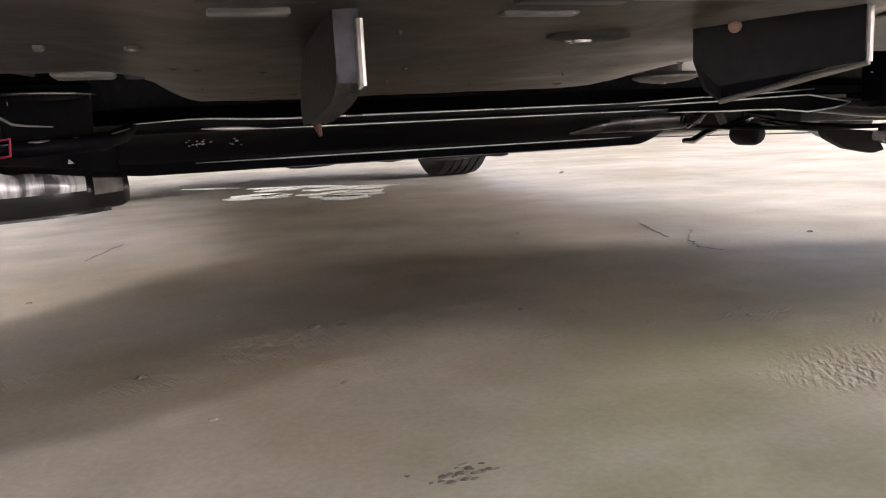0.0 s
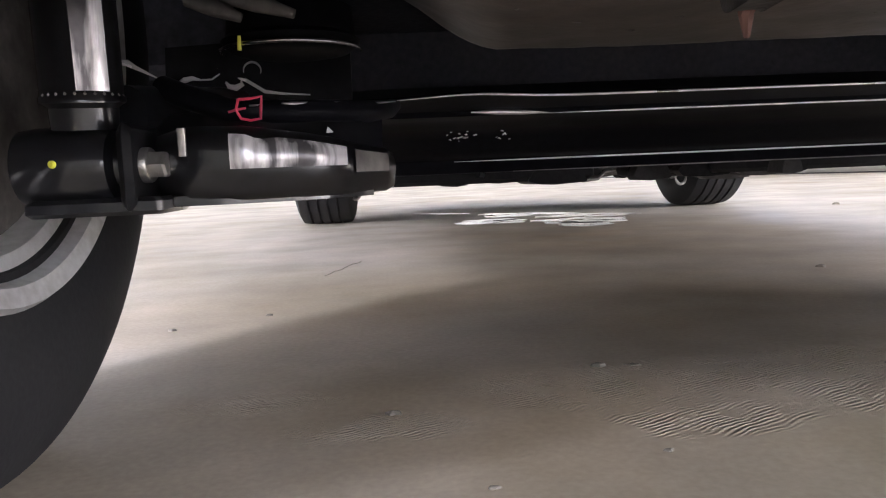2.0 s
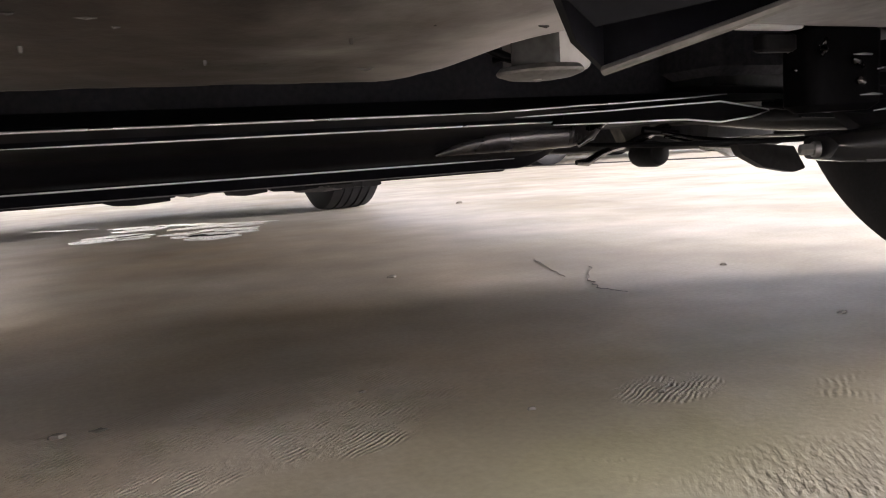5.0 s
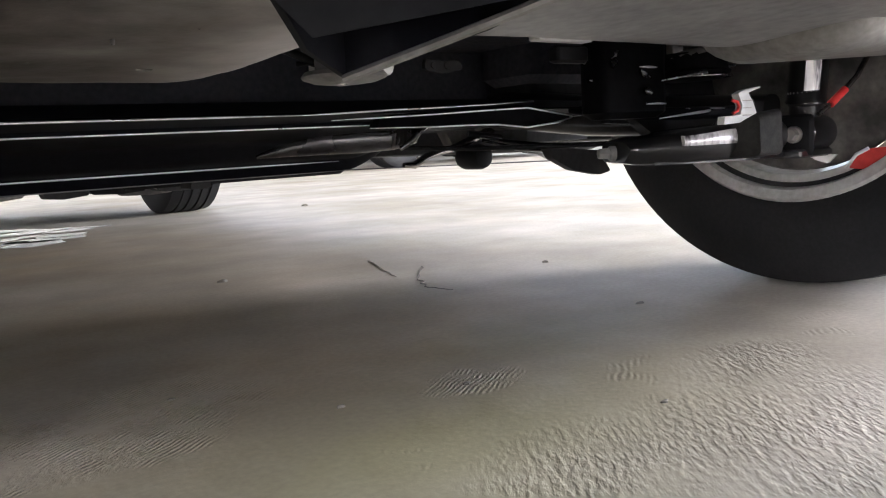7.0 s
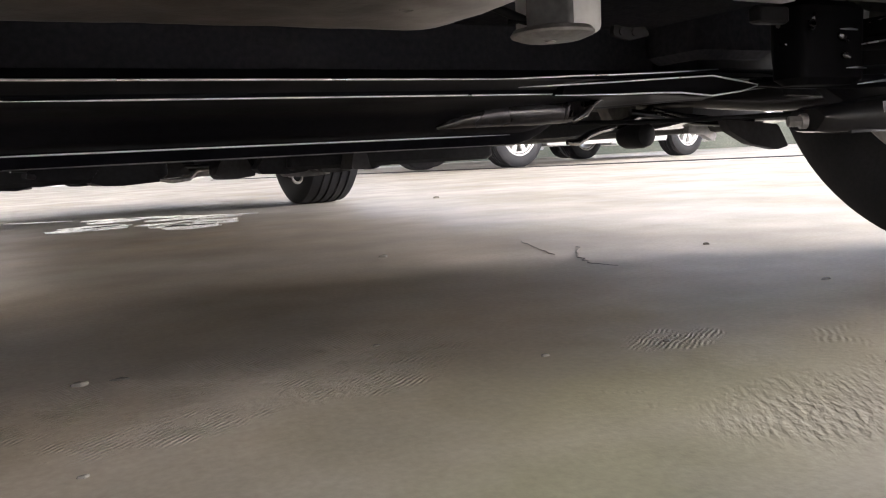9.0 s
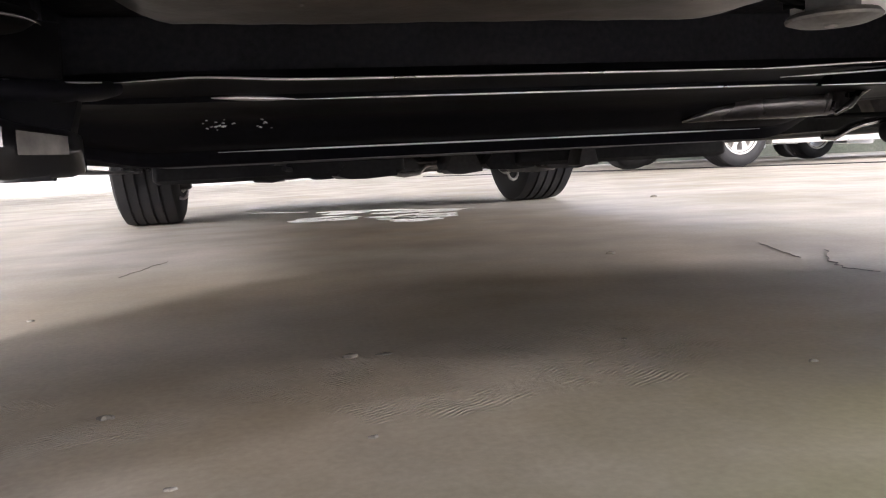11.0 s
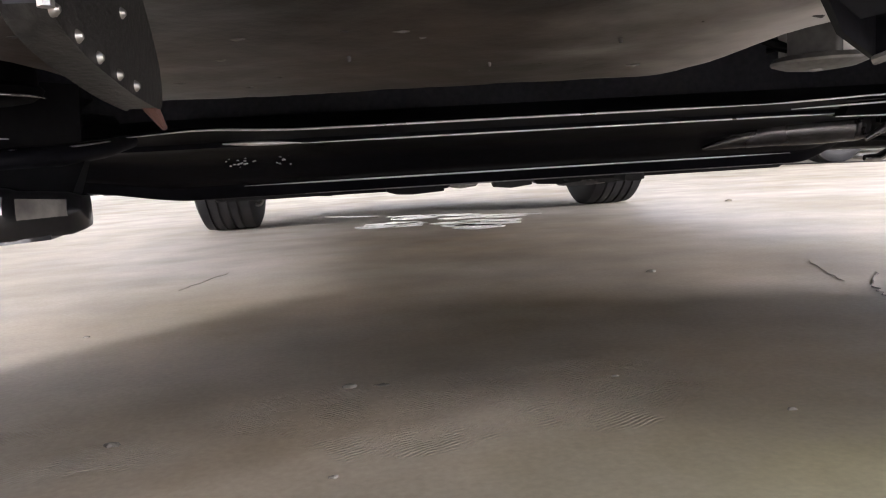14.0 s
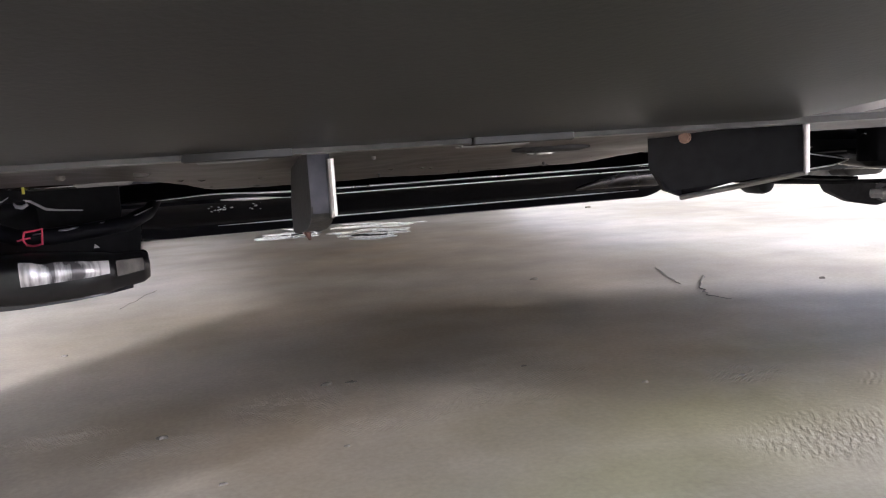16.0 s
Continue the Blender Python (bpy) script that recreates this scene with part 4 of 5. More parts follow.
bm = bmesh.new()
rod(bm, [(0.308, 0.362, 0.208), (0.326, 0.358, 0.219), (0.338, 0.357, 0.232), (0.352, 0.358, 0.238), (0.372, 0.362, 0.239)], [0.003, 0.005, 0.005, 0.004, 0.002], 10)
part("hanger", bm, HEAT_SHIELD, pipe)

bm = bmesh.new()
outline = rounded([(0.056, 0.090), (0.074, 0.068), (0.116, 0.072), (0.120, 0.125), (0.058, 0.130)], 0.010, 4)
loft(bm, [[(0.088 + (x - 0.088) * k, 0.10 + (y - 0.10) * k, z) for x, y in outline] for k, z in ((0.90, 0.2735), (0.97, 0.2755), (1.0, 0.279), (1.0, 0.36))])
canister = part("canister", bm, PALE_PLASTIC, car, "pale plastic canister")
bm = bmesh.new()
stepped(bm, (0.077, 0.096, 0.2668), (0.077, 0.096, 0.2775), ((0, 0.014), (0.15, 0.027), (0.45, 0.036), (0.65, 0.037), (1, 0.034)), 32)
cap = part("cap", bm, MUFFLER_STEEL, canister, "dusty grey end cap")
bm = bmesh.new()
stepped(bm, (0.070, 0.090, 0.2667), (0.070, 0.090, 0.2650), ((0, 0.005), (0.6, 0.005), (1, 0.003)), 14)
part("cap_nipple", bm, STEEL, cap)
bm = bmesh.new()
loft(bm, [[(x, y, z) for x, y in rounded([(0.046, 0.092), (0.071, 0.064), (0.078, 0.066), (0.054, 0.094)], 0.002, 2)] for z in (0.2745, 0.36)])
part("canister_strap", bm, DULL_STEEL, canister, "grey steel strap")
bm = bmesh.new()
rod(bm, [(0.040, 0.11, 0.285), (0.055, 0.10, 0.284), (0.030, 0.12, 0.300), (0.0, 0.13, 0.305)], [0.003, 0.004, 0.004, 0.004], 10)
part("canister_hose", bm, BLACK_SATIN, canister)

bm = bmesh.new()
base = [((-0.151, -0.250), 0.264), ((-0.140, -0.260), 0.248), ((-0.079, -0.311), 0.2575), ((-0.060, -0.255), 0.2545), ((-0.104, -0.216), 0.2395), ((-0.132, -0.236), 0.247)]
mid = (sum(q[0] for q, _ in base) / 6, sum(q[1] for q, _ in base) / 6)
inner = [((mid[0] + (q[0] - mid[0]) * 0.93, mid[1] + (q[1] - mid[1]) * 0.93), zb) for q, zb in base]
loft(bm, [[(q[0], q[1], 0.300) for q, zb in inner], [(q[0], q[1], zb + 0.0004) for q, zb in inner], [(q[0], q[1], zb) for q, zb in base], [(q[0], q[1], 0.315) for q, zb in base]])
# inside faces take a darker black: the recess's shade put into the colour
bm.faces.ensure_lookup_table()
for k in (0, 1, 2, 3, 4, 5, 18):
    bm.faces[k].material_index = 1
bracket = part("side_bracket", bm, [BLACK_SATIN, BEAM_PAINT], car, "black pressed steel bracket")
bm = bmesh.new()
rod(bm, [(-0.106, -0.220, 0.2392), (-0.09, -0.268, 0.2485), (-0.077, -0.312, 0.2570)], 0.0019, 8)
part("bracket_flange", bm, MUFFLER_STEEL, bracket)
bm = bmesh.new()
rod(bm, [(-0.0775, -0.3125, 0.257), (-0.0775, -0.3125, 0.288)], 0.0019, 8)
part("bracket_edge", bm, STEEL, bracket)
bm = bmesh.new()
hexagon_bolt(bm, (-0.133, -0.266, 0.283), (-0.6, -0.7, 0), 0.0065, 0.005)
part("bracket_bolt", bm, PALE_RUST, bracket)

bm = bmesh.new()
side = rounded([(-0.292, 0.300), (-0.294, 0.252), (-0.268, 0.2445), (-0.225, 0.2385), (-0.186, 0.236), (-0.184, 0.252), (-0.198, 0.272), (-0.230, 0.300)], 0.012, 4)
loft(bm, [[(-0.372, y, z) for y, z in side], [(-0.373, y * 0.994 - 0.0014, z + 0.0006) for y, z in side], [(-0.383, y * 0.994 - 0.0014, z + 0.0006) for y, z in side], [(-0.384, y, z) for y, z in side]])
for f in bm.faces:
    f.normal_update()
    f.material_index = 1 if abs(f.normal.y) > 0.8 and f.calc_center_median().y < -0.28 else 0
hook = part("tow_bracket", bm, [SPECKLED, MATT_BLACK], car, "dark steel bracket with rusty tip")
bm = bmesh.new()
rod(bm, [(-0.372, -0.294, 0.253), (-0.372, -0.294, 0.284)], 0.0021, 8)
part("bracket_edge", bm, STEEL, hook)
bm = bmesh.new()
rod(bm, [(-0.377, -0.20, 0.244), (-0.376, -0.188, 0.238), (-0.373, -0.182, 0.230)], [0.0035, 0.003, 0.0012], 8)
part("tip", bm, RUST, hook)
for y, z in ((-0.289, 0.2535), (-0.274, 0.2495), (-0.258, 0.2462), (-0.240, 0.2435), (-0.222, 0.2420), (-0.262, 0.2760), (-0.230, 0.2640)):
    bm = bmesh.new()
    stepped(bm, (-0.3728, y, z), (-0.3705, y, z), ((0, 0.0020), (0.5, 0.0019), (1, 0.0008)), 10)
    part("weld_spot", bm, STEEL, hook)

# ---- paint marks on the axle ----
bm = bmesh.new()
loop = [(-0.5935, 0.0345, 0.2365), (-0.5865, 0.0355, 0.2368), (-0.5795, 0.0368, 0.2380), (-0.5800, 0.0350, 0.2310), (-0.5808, 0.0372, 0.2245), (-0.5870, 0.0355, 0.2235), (-0.5925, 0.0348, 0.2248), (-0.5950, 0.0330, 0.2300), (-0.5935, 0.0345, 0.2365)]
rod(bm, loop, 0.0010, 6)
rod(bm, [(-0.600, 0.0355, 0.2290), (-0.595, 0.0338, 0.2302), (-0.589, 0.0340, 0.2310)], 0.0008, 6)
part("pink_mark", bm, PINK, axle, "pink painted inspection mark")
bm = bmesh.new()
rod(bm, [(-0.594, 0.053, 0.269), (-0.5935, 0.052, 0.278)], [0.0014, 0.0010], 6)
part("yellow_mark", bm, YELLOW, axle, "yellow painted tick")
bm = bmesh.new()
stepped(bm, (-0.6865, -0.0155, 0.200), (-0.6865, -0.0185, 0.200), ((0, 0.0022), (0.6, 0.0022), (1, 0.0012)), 14)
part("yellow_dot", bm, YELLOW, axle, "yellow painted dot")
rng = random.Random(4)
bm = bmesh.new()
for k in range(22):
    x = rng.choice((-0.435, -0.425, -0.415, -0.385, -0.375, -0.366)) + rng.uniform(-0.006, 0.006)
    z = rng.uniform(0.2185, 0.2290)
    y = 0.386 + (0.2270 - z) / 0.024 * 0.037 - 0.0010
    r = rng.uniform(0.0005, 0.0014)
    rod(bm, [(x - r * 1.5, y, z), (x, y - r * 0.6, z), (x + r * 1.5, y, z + rng.uniform(-r, r))], [r * 0.4, r, r * 0.4], 6)
part("paint_flecks", bm, WHITE, axle, "white spatter flecks")["kind"] = "stuff"

bm = bmesh.new()
tri = [(-0.5425, 0.2150), (-0.5375, 0.2153), (-0.5415, 0.2192)]
loft(bm, [[(x, 0.0560, z) for x, z in tri], [(x, 0.0568, z) for x, z in tri]])
part("paint_chip", bm, WHITE, axle, "white chip mark")
for p0, p1 in (((-0.624, 0.048, 0.300), (-0.590, 0.046, 0.2875)), ((-0.603, 0.050, 0.302), (-0.557, 0.046, 0.2890))):
    bm = bmesh.new()
    rod(bm, [p0, tuple((a + b) / 2 + d for a, b, d in zip(p0, p1, (0, -0.002, 0.001))), p1], [0.004, 0.006, 0.003], 12)
    part("spring_pad", bm, DUSTY_PAINT, axle, "dusty grey spring pad edge")

bm = bmesh.new()
block(bm, (-0.6195, -0.0125, 0.2015), (-0.6150, -0.0095, 0.2175), 0.0008)
part("clevis_tab", bm, STEEL, axle, "bright bent steel tab")

# ---- right-hand hardware round the wheel ----
bm = bmesh.new()
loft(bm, [[(x, y, z) for x, z in rounded([(0.437, 0.2145), (0.464, 0.2155), (0.496, 0.2250), (0.489, 0.2370), (0.480, 0.2460), (0.503, 0.2510), (0.503, 0.2525), (0.474, 0.2490), (0.462, 0.2450), (0.470, 0.2330), (0.466, 0.2235), (0.438, 0.2225)], 0.0012, 3)] for y in (-0.034, -0.026)])
connector = part("sensor_connector", bm, WHITE, car, "white plastic connector")
bm = bmesh.new()
rod(bm, [(0.454, -0.032, 0.2385), (0.460, -0.034, 0.2370), (0.463, -0.034, 0.2325), (0.460, -0.034, 0.2275), (0.455, -0.032, 0.2255)], 0.0017, 8)
part("lock_tab", bm, RED, connector, "red lock tab")
for z in (0.2225, 0.2300, 0.2375):
    bm = bmesh.new()
    block(bm, (0.470, -0.0345, z), (0.486, -0.0335, z + 0.0012), 0.0003)
    part("rib", bm, STEEL, connector)
bm = bmesh.new()
pts = [(0.620, -0.036, 0.220), (0.651, -0.043, 0.239), (0.680, -0.050, 0.262), (0.706, -0.058, 0.300), (0.712, -0.060, 0.36)]
rod(bm, pts, 0.0032, 10)
hose = part("brake_hose", bm, TUBE_STEEL, car, "dark metal brake pipe with red sleeve")
bm = bmesh.new()
rod(bm, [(0.638, -0.041, 0.2310), (0.662, -0.046, 0.2478)], 0.0046, 12)
part("red_sleeve", bm, RED, hose)
# highlights on the dark parts here, added as thin bright rods
for p0, p1, p2, rr in (((0.468, 0.06, 0.315), (0.51, 0.056, 0.322), (0.555, 0.06, 0.331), 0.0035), ((0.470, 0.066, 0.268), (0.54, 0.056, 0.277), (0.612, 0.064, 0.287), 0.0045), ((0.470, 0.07, 0.226), (0.53, 0.058, 0.231), (0.583, 0.06, 0.235), 0.004), ((0.435, 0.06, 0.242), (0.452, 0.058, 0.2425), (0.469, 0.06, 0.242), 0.003), ((0.424, 0.06, 0.282), (0.438, 0.058, 0.282), (0.453, 0.06, 0.282), 0.003)):
    bm = bmesh.new()
    rod(bm, [p0, p1, p2], [rr * 0.15, rr * 0.45, rr * 0.25], 12)
    part("highlight_line", bm, HIGHLIGHT_METAL, car, "bright highlight line on a dark part")
bm = bmesh.new()
loft(bm, [[(x, y, z) for y, z in rounded([(-0.095, 0.150), (-0.036, 0.154), (-0.046, 0.170), (-0.060, 0.177), (-0.095, 0.180)], 0.004, 3)] for x in (0.694, 0.716)])
caliper = part("brake_caliper", bm, RED, car, "red painted brake caliper edge")
bm = bmesh.new()
rod(bm, [(0.692, -0.034, 0.1535), (0.692, -0.046, 0.1705), (0.692, -0.060, 0.1775)], 0.0022, 8)
part("caliper_edge", bm, WHITE, caliper, "white painted edge")
bm = bmesh.new()
loft(bm, [[(x, y, z) for y, z in rounded([(0.021, 0.172), (-0.021, 0.171), (-0.010, 0.160), (0.004, 0.164)], 0.002, 3)] for x in (0.696, 0.700)])
part("pad_spring", bm, BRIGHT_METAL, car, "bright steel brake pad spring")
# small random fittings added to give the specks of highlight here
rng = random.Random(8)
for k in range(14):
    x, z = rng.uniform(0.395, 0.50), rng.uniform(0.235, 0.305)
    bm = bmesh.new()
    d = Vector((rng.uniform(-1, 1), rng.uniform(-0.3, 0.1), rng.uniform(-0.6, 0.6))).normalized()
    p = Vector((x, 0.075 + rng.uniform(0, 0.04), z))
    stepped(bm, p, p + d * rng.uniform(0.008, 0.018), ((0, 0.002), (0.2, 0.004), (0.5, 0.0045), (0.6, 0.003), (1, 0.0025)), 8)
    part("speck_fitting", bm, rng.choice((GLOSS_BLACK, GLOSS_BLACK, STEEL)), car)
bm = bmesh.new()
block(bm, (0.395, 0.082, 0.228), (0.505, 0.125, 0.318), 0.012)
part("brake_bracket", bm, SHADE_BLACK, car, "matt black bracket")
bm = bmesh.new()
block(bm, (0.262, 0.045, 0.3035), (0.335, 0.062, 0.3115), 0.002)
part("seam_clip", bm, WHITE, car, "white plastic clip")
bm = bmesh.new()
block(bm, (0.30, 0.06, 0.285), (0.345, 0.075, 0.302), 0.004)
part("clip_bracket", bm, BLACK_SATIN, car)
bm = bmesh.new()
loft(bm, [[(x, y, z) for x, z in rounded([(0.238, 0.293), (0.262, 0.288), (0.292, 0.294), (0.285, 0.304), (0.262, 0.302), (0.240, 0.305)], 0.004, 3)] for y in (0.200, 0.206)])
perforated = part("hanger_plate", bm, DARK_SEAL, car, "dark steel hanger plate")
for hx in (0.250, 0.268):
    bm = bmesh.new()
    stepped(bm, (hx, 0.1995, 0.297), (hx, 0.1985, 0.297), ((0, 0.004), (1, 0.0036)), 14)
    part("hole", bm, DARK_SEAL, perforated)
# parking brake cable and lever ahead of the axle
bm = bmesh.new()
rod(bm, [(0.505, 0.168, 0.200), (0.46, 0.22, 0.200), (0.40, 0.33, 0.203), (0.36, 0.46, 0.210)], 0.0035, 10)
part("handbrake_cable", bm, BLACK_SATIN, car, "black handbrake cable")
bm = bmesh.new()
loft(bm, [[(x, y, z) for x, z in rounded([(0.460, 0.200), (0.563, 0.190), (0.585, 0.160), (0.562, 0.156), (0.509, 0.166), (0.470, 0.184)], 0.004, 3)] for y in (0.243, 0.256)])
part("cable_bracket", bm, DARK_SEAL, car, "dark steel cable bracket")
for line in (((0.393, 0.300, 0.218), (0.447, 0.300, 0.208), (0.504, 0.296, 0.202), (0.560, 0.28, 0.198)), ((0.401, 0.304, 0.213), (0.466, 0.304, 0.199), (0.560, 0.29, 0.191))):
    bm = bmesh.new()
    rod(bm, line, [0.002, 0.0035, 0.0035, 0.0035][:len(line)], 12)
    part("cable_tube", bm, GLOSS_BLACK, car, "black cable tube")
# bushes, straps and brackets of the exhaust ahead of the beam
bm = bmesh.new()
stepped(bm, (0.545, 0.47, 0.187), (0.545, 0.53, 0.187), ((0, 0.010), (0.05, 0.018), (0.2, 0.021), (0.8, 0.021), (0.95, 0.018), (1, 0.010)), 28)
part("exhaust_bush", bm, BLACK_SATIN, car, "black rubber exhaust bush")
bm = bmesh.new()
rod(bm, [(0.405, 0.5, 0.182), (0.425, 0.5, 0.181), (0.45, 0.5, 0.193), (0.475, 0.5, 0.199), (0.51, 0.5, 0.205), (0.56, 0.5, 0.222), (0.62, 0.5, 0.240)], [0.004, 0.006, 0.006, 0.005, 0.006, 0.007, 0.007], 12)
part("exhaust_hanger", bm, TUBE_STEEL, car, "bent steel exhaust hanger")
bm = bmesh.new()
rod(bm, [(0.535, 0.5, 0.225), (0.60, 0.48, 0.214), (0.70, 0.44, 0.209), (0.80, 0.40, 0.206)], [0.006, 0.007, 0.007, 0.007], 12)
part("cable_guide", bm, BLACK_PAINT, car, "black cable guide tube")
bm = bmesh.new()
loft(bm, [[(x, y, z) for x, z in rounded([(0.665, 0.187), (0.70, 0.184), (0.728, 0.171), (0.735, 0.18), (0.72, 0.205), (0.67, 0.205)], 0.003, 3)] for y in (0.50, 0.512)])
part("shield_bracket", bm, MUFFLER_STEEL, car, "grey steel bracket")
bm = bmesh.new()
loft(bm, [[(x, y, z) for x, z in rounded([(0.50, 0.24), (0.52, 0.205), (0.55, 0.200), (0.572, 0.21), (0.565, 0.24)], 0.006, 3)] for y in (0.52, 0.545)])
part("hanger_bracket", bm, DUSTY_PAINT, car, "dusty steel bracket")
# lines and brackets below the floor
for p in (((-0.34, 1.02, 0.176), (-0.28, 1.2, 0.166), (-0.18, 1.5, 0.170), (-0.12, 1.7, 0.175)), ((-0.36, 1.02, 0.188), (-0.20, 1.3, 0.182), (0.10, 1.5, 0.176), (0.30, 1.6, 0.176)), ((-0.42, 0.62, 0.196), (-0.1, 0.60, 0.192), (0.2, 0.60, 0.190), (0.40, 0.62, 0.196))):
    bm = bmesh.new()
    rod(bm, p, 0.005, 10)
    part("fuel_line", bm, BLACK_PAINT, car, "black fuel line")
for x, y, z, dx in ((-0.25, 1.45, 0.158, 0.04), (-0.16, 1.50, 0.160, 0.03), (-0.40, 1.2, 0.160, 0.05), (0.22, 1.4, 0.156, 0.06)):
    bm = bmesh.new()
    block(bm, (x - dx, y - 0.02, z), (x + dx, y + 0.02, z + 0.014), 0.004)
    part("line_clip", bm, MUFFLER_STEEL, car, "grey steel line clip")
for x, y, z in ((-0.655, 0.70, 0.205), (-0.60, 0.70, 0.215)):
    bm = bmesh.new()
    block(bm, (x - 0.014, y - 0.02, z - 0.015), (x + 0.014, y + 0.02, z + 0.02), 0.005)
    part("jack_bracket", bm, MUFFLER_STEEL, car, "grey steel bracket")

# brackets, clips and line ends hanging below the floor
rng = random.Random(15)
for k in range(22):
    x, y = rng.uniform(-0.42, 0.26), rng.uniform(0.95, 1.65)
    z = 0.140 + rng.uniform(0.0, 0.018)
    w, d, h = rng.uniform(0.012, 0.06), rng.uniform(0.01, 0.03), rng.uniform(0.006, 0.02)
    bm = bmesh.new()
    loft(bm, [[(x + q[0], y + dy, z + q[1]) for q in rounded([(-w, h), (-w * rng.uniform(0.6, 1), h * 0.2), (w * rng.uniform(-0.2, 0.3), 0), (w, h * rng.uniform(0.1, 0.5)), (w, h), (w * 0.5, 0.18 - z + 0.02), (-w * 0.5, 0.18 - z + 0.02)], 0.003, 2)] for dy in (-d, d)])
    part("line_bracket", bm, rng.choice((BLACK_SATIN, DUSTY_PAINT, DARK_SEAL)), car, "dark hanging line bracket")
bm = bmesh.new()
rod(bm, [(-0.06, 1.45, 0.150), (-0.03, 1.45, 0.146), (0.01, 1.45, 0.149), (0.03, 1.46, 0.166), (0.08, 1.46, 0.172)], [0.004, 0.006, 0.005, 0.004, 0.004], 12)
part("bent_clip", bm, STEEL, car, "bright bent steel clip")
bm = bmesh.new()
stepped(bm, (0.00, 1.48, 0.160), (0.11, 1.52, 0.172), ((0, 0.008), (0.1, 0.013), (0.85, 0.013), (1, 0.006)), 20)
part("fuel_filter", bm, DUSTY_PAINT, car, "dusty cylindrical fuel filter")

# steering knuckles that show inside the front wheels
for x, y, s in ((0.590, 2.42, 1), (-0.648, 2.36, -1)):
    bm = bmesh.new()
    arc = [(x + 0.020 * math.cos(a), y, 0.120 + 0.026 * math.sin(a)) for a in (math.pi * (0.95 + 1.1 * k / 12) for k in range(13))]
    rod(bm, arc, [0.003 + 0.003 * math.sin(math.pi * k / 12) for k in range(13)], 10)
    part("ball_joint", bm, STEEL, car, "bright steel ball joint")
    bm = bmesh.new()
    block(bm, (x - 0.03, y + 0.02, 0.125), (x + 0.03, y + 0.09, 0.20), 0.012)
    part("knuckle", bm, DARK_SEAL, car)

# ---- fittings along the bumper lip ----
for x0, x1 in ((-0.446, -0.396), (-0.306, -0.250)):
    bm = bmesh.new()
    block(bm, (x0, -0.340, 0.2860), (x1, -0.322, 0.2912), 0.0012)
    part("lip_recess", bm, PLASTIC, bumper, "dark clip notch")
    bm = bmesh.new()
    block(bm, (x0 + 0.006, -0.30, 0.2850), (x1 - 0.008, -0.290, 0.2885), 0.0012)
    part("lip_tab", bm, LIP, bumper)
bm = bmesh.new()
rings = []
for x in np.linspace(-0.60, 0.50, 45):
    rings.append([(float(x), y, z) for y, z in ((-0.327, 0.2885), (-0.330, 0.2870), (-0.334, 0.2865), (-0.338, 0.2872), (-0.336, 0.2910), (-0.328, 0.2915))])
loft(bm, rings)
part("lip_bead", bm, LIP, bumper)
for x, y, z, r in ((-0.474, -0.199, 0.2825, 0.005), (-0.339, -0.25, 0.2845, 0.0015), (-0.30, -0.08, 0.2685, 0.0012), (-0.22, -0.05, 0.2665, 0.0010), (-0.16, -0.10, 0.2695, 0.0012), (-0.52, -0.20, 0.2835, 0.003)):
    bm = bmesh.new()
    stepped(bm, (x, y, z), (x, y, z - 0.003), ((0, r), (0.6, r), (1, r * 0.6)), 14)
    part("stud", bm, DUSTY_PAINT, boot_floor, "small steel stud")
# speckle highlights on the sheet, built as small pale specks
rng = random.Random(31)
bm = bmesh.new()
for k in range(22):
    x, y = rng.uniform(-0.46, 0.06), rng.uniform(-0.16, 0.005)
    z = well_height(x, y) - 0.0004
    r = rng.uniform(0.0006, 0.0013)
    rod(bm, [(x - r * rng.uniform(1.5, 4), y, z + 0.0004), (x, y + rng.uniform(-r, r), z), (x + r * rng.uniform(1.5, 4), y, z + 0.0004)], [r * 0.3, r * 0.8, r * 0.3], 6)
part("glint_specks", bm, DUSTY_PAINT, boot_floor, "pale specks standing for small highlights")["kind"] = "stuff"
bm = bmesh.new()
ring = [( -0.215 + 0.028 * math.cos(a), -0.235 + 0.014 * math.sin(a)) for a in (2 * math.pi * k / 28 for k in range(28))]
loft(bm, [[(x, y, 0.2835) for x, y in ring], [(x, y, 0.2805) for x, y in ring], [(-0.215 + (x + 0.215) * 0.7, -0.235 + (y + 0.235) * 0.7, 0.2790) for x, y in ring]])
plug = part("drain_plug", bm, DARK_SEAL, boot_floor, "dark oval drain plug")
# highlight on the plug, built as a pale oval
bm = bmesh.new()
ring = [(-0.224 + 0.011 * math.cos(a), -0.236 + 0.006 * math.sin(a)) for a in (2 * math.pi * k / 24 for k in range(24))]
loft(bm, [[(x, y, 0.2795) for x, y in ring], [(-0.224 + (x + 0.224) * 0.8, -0.236 + (y + 0.236) * 0.8, 0.2778) for x, y in ring]])
part("plug_highlight", bm, REFLECTION_STREAKS, plug, "small bright highlight on the plug")
bm = bmesh.new()
block(bm, (-0.528, -0.108, 0.2740), (-0.490, -0.075, 0.300), 0.003)
part("mounting_block", bm, SHIELD, boot_floor, "pale grey steel block")
bm = bmesh.new()
stepped(bm, (-0.478, -0.085, 0.290), (-0.478, -0.085, 0.2735), ((0, 0.008), (0.8, 0.008), (1, 0.006)), 16)
part("plug", bm, MATT_BLACK, boot_floor, "small black rubber plug")

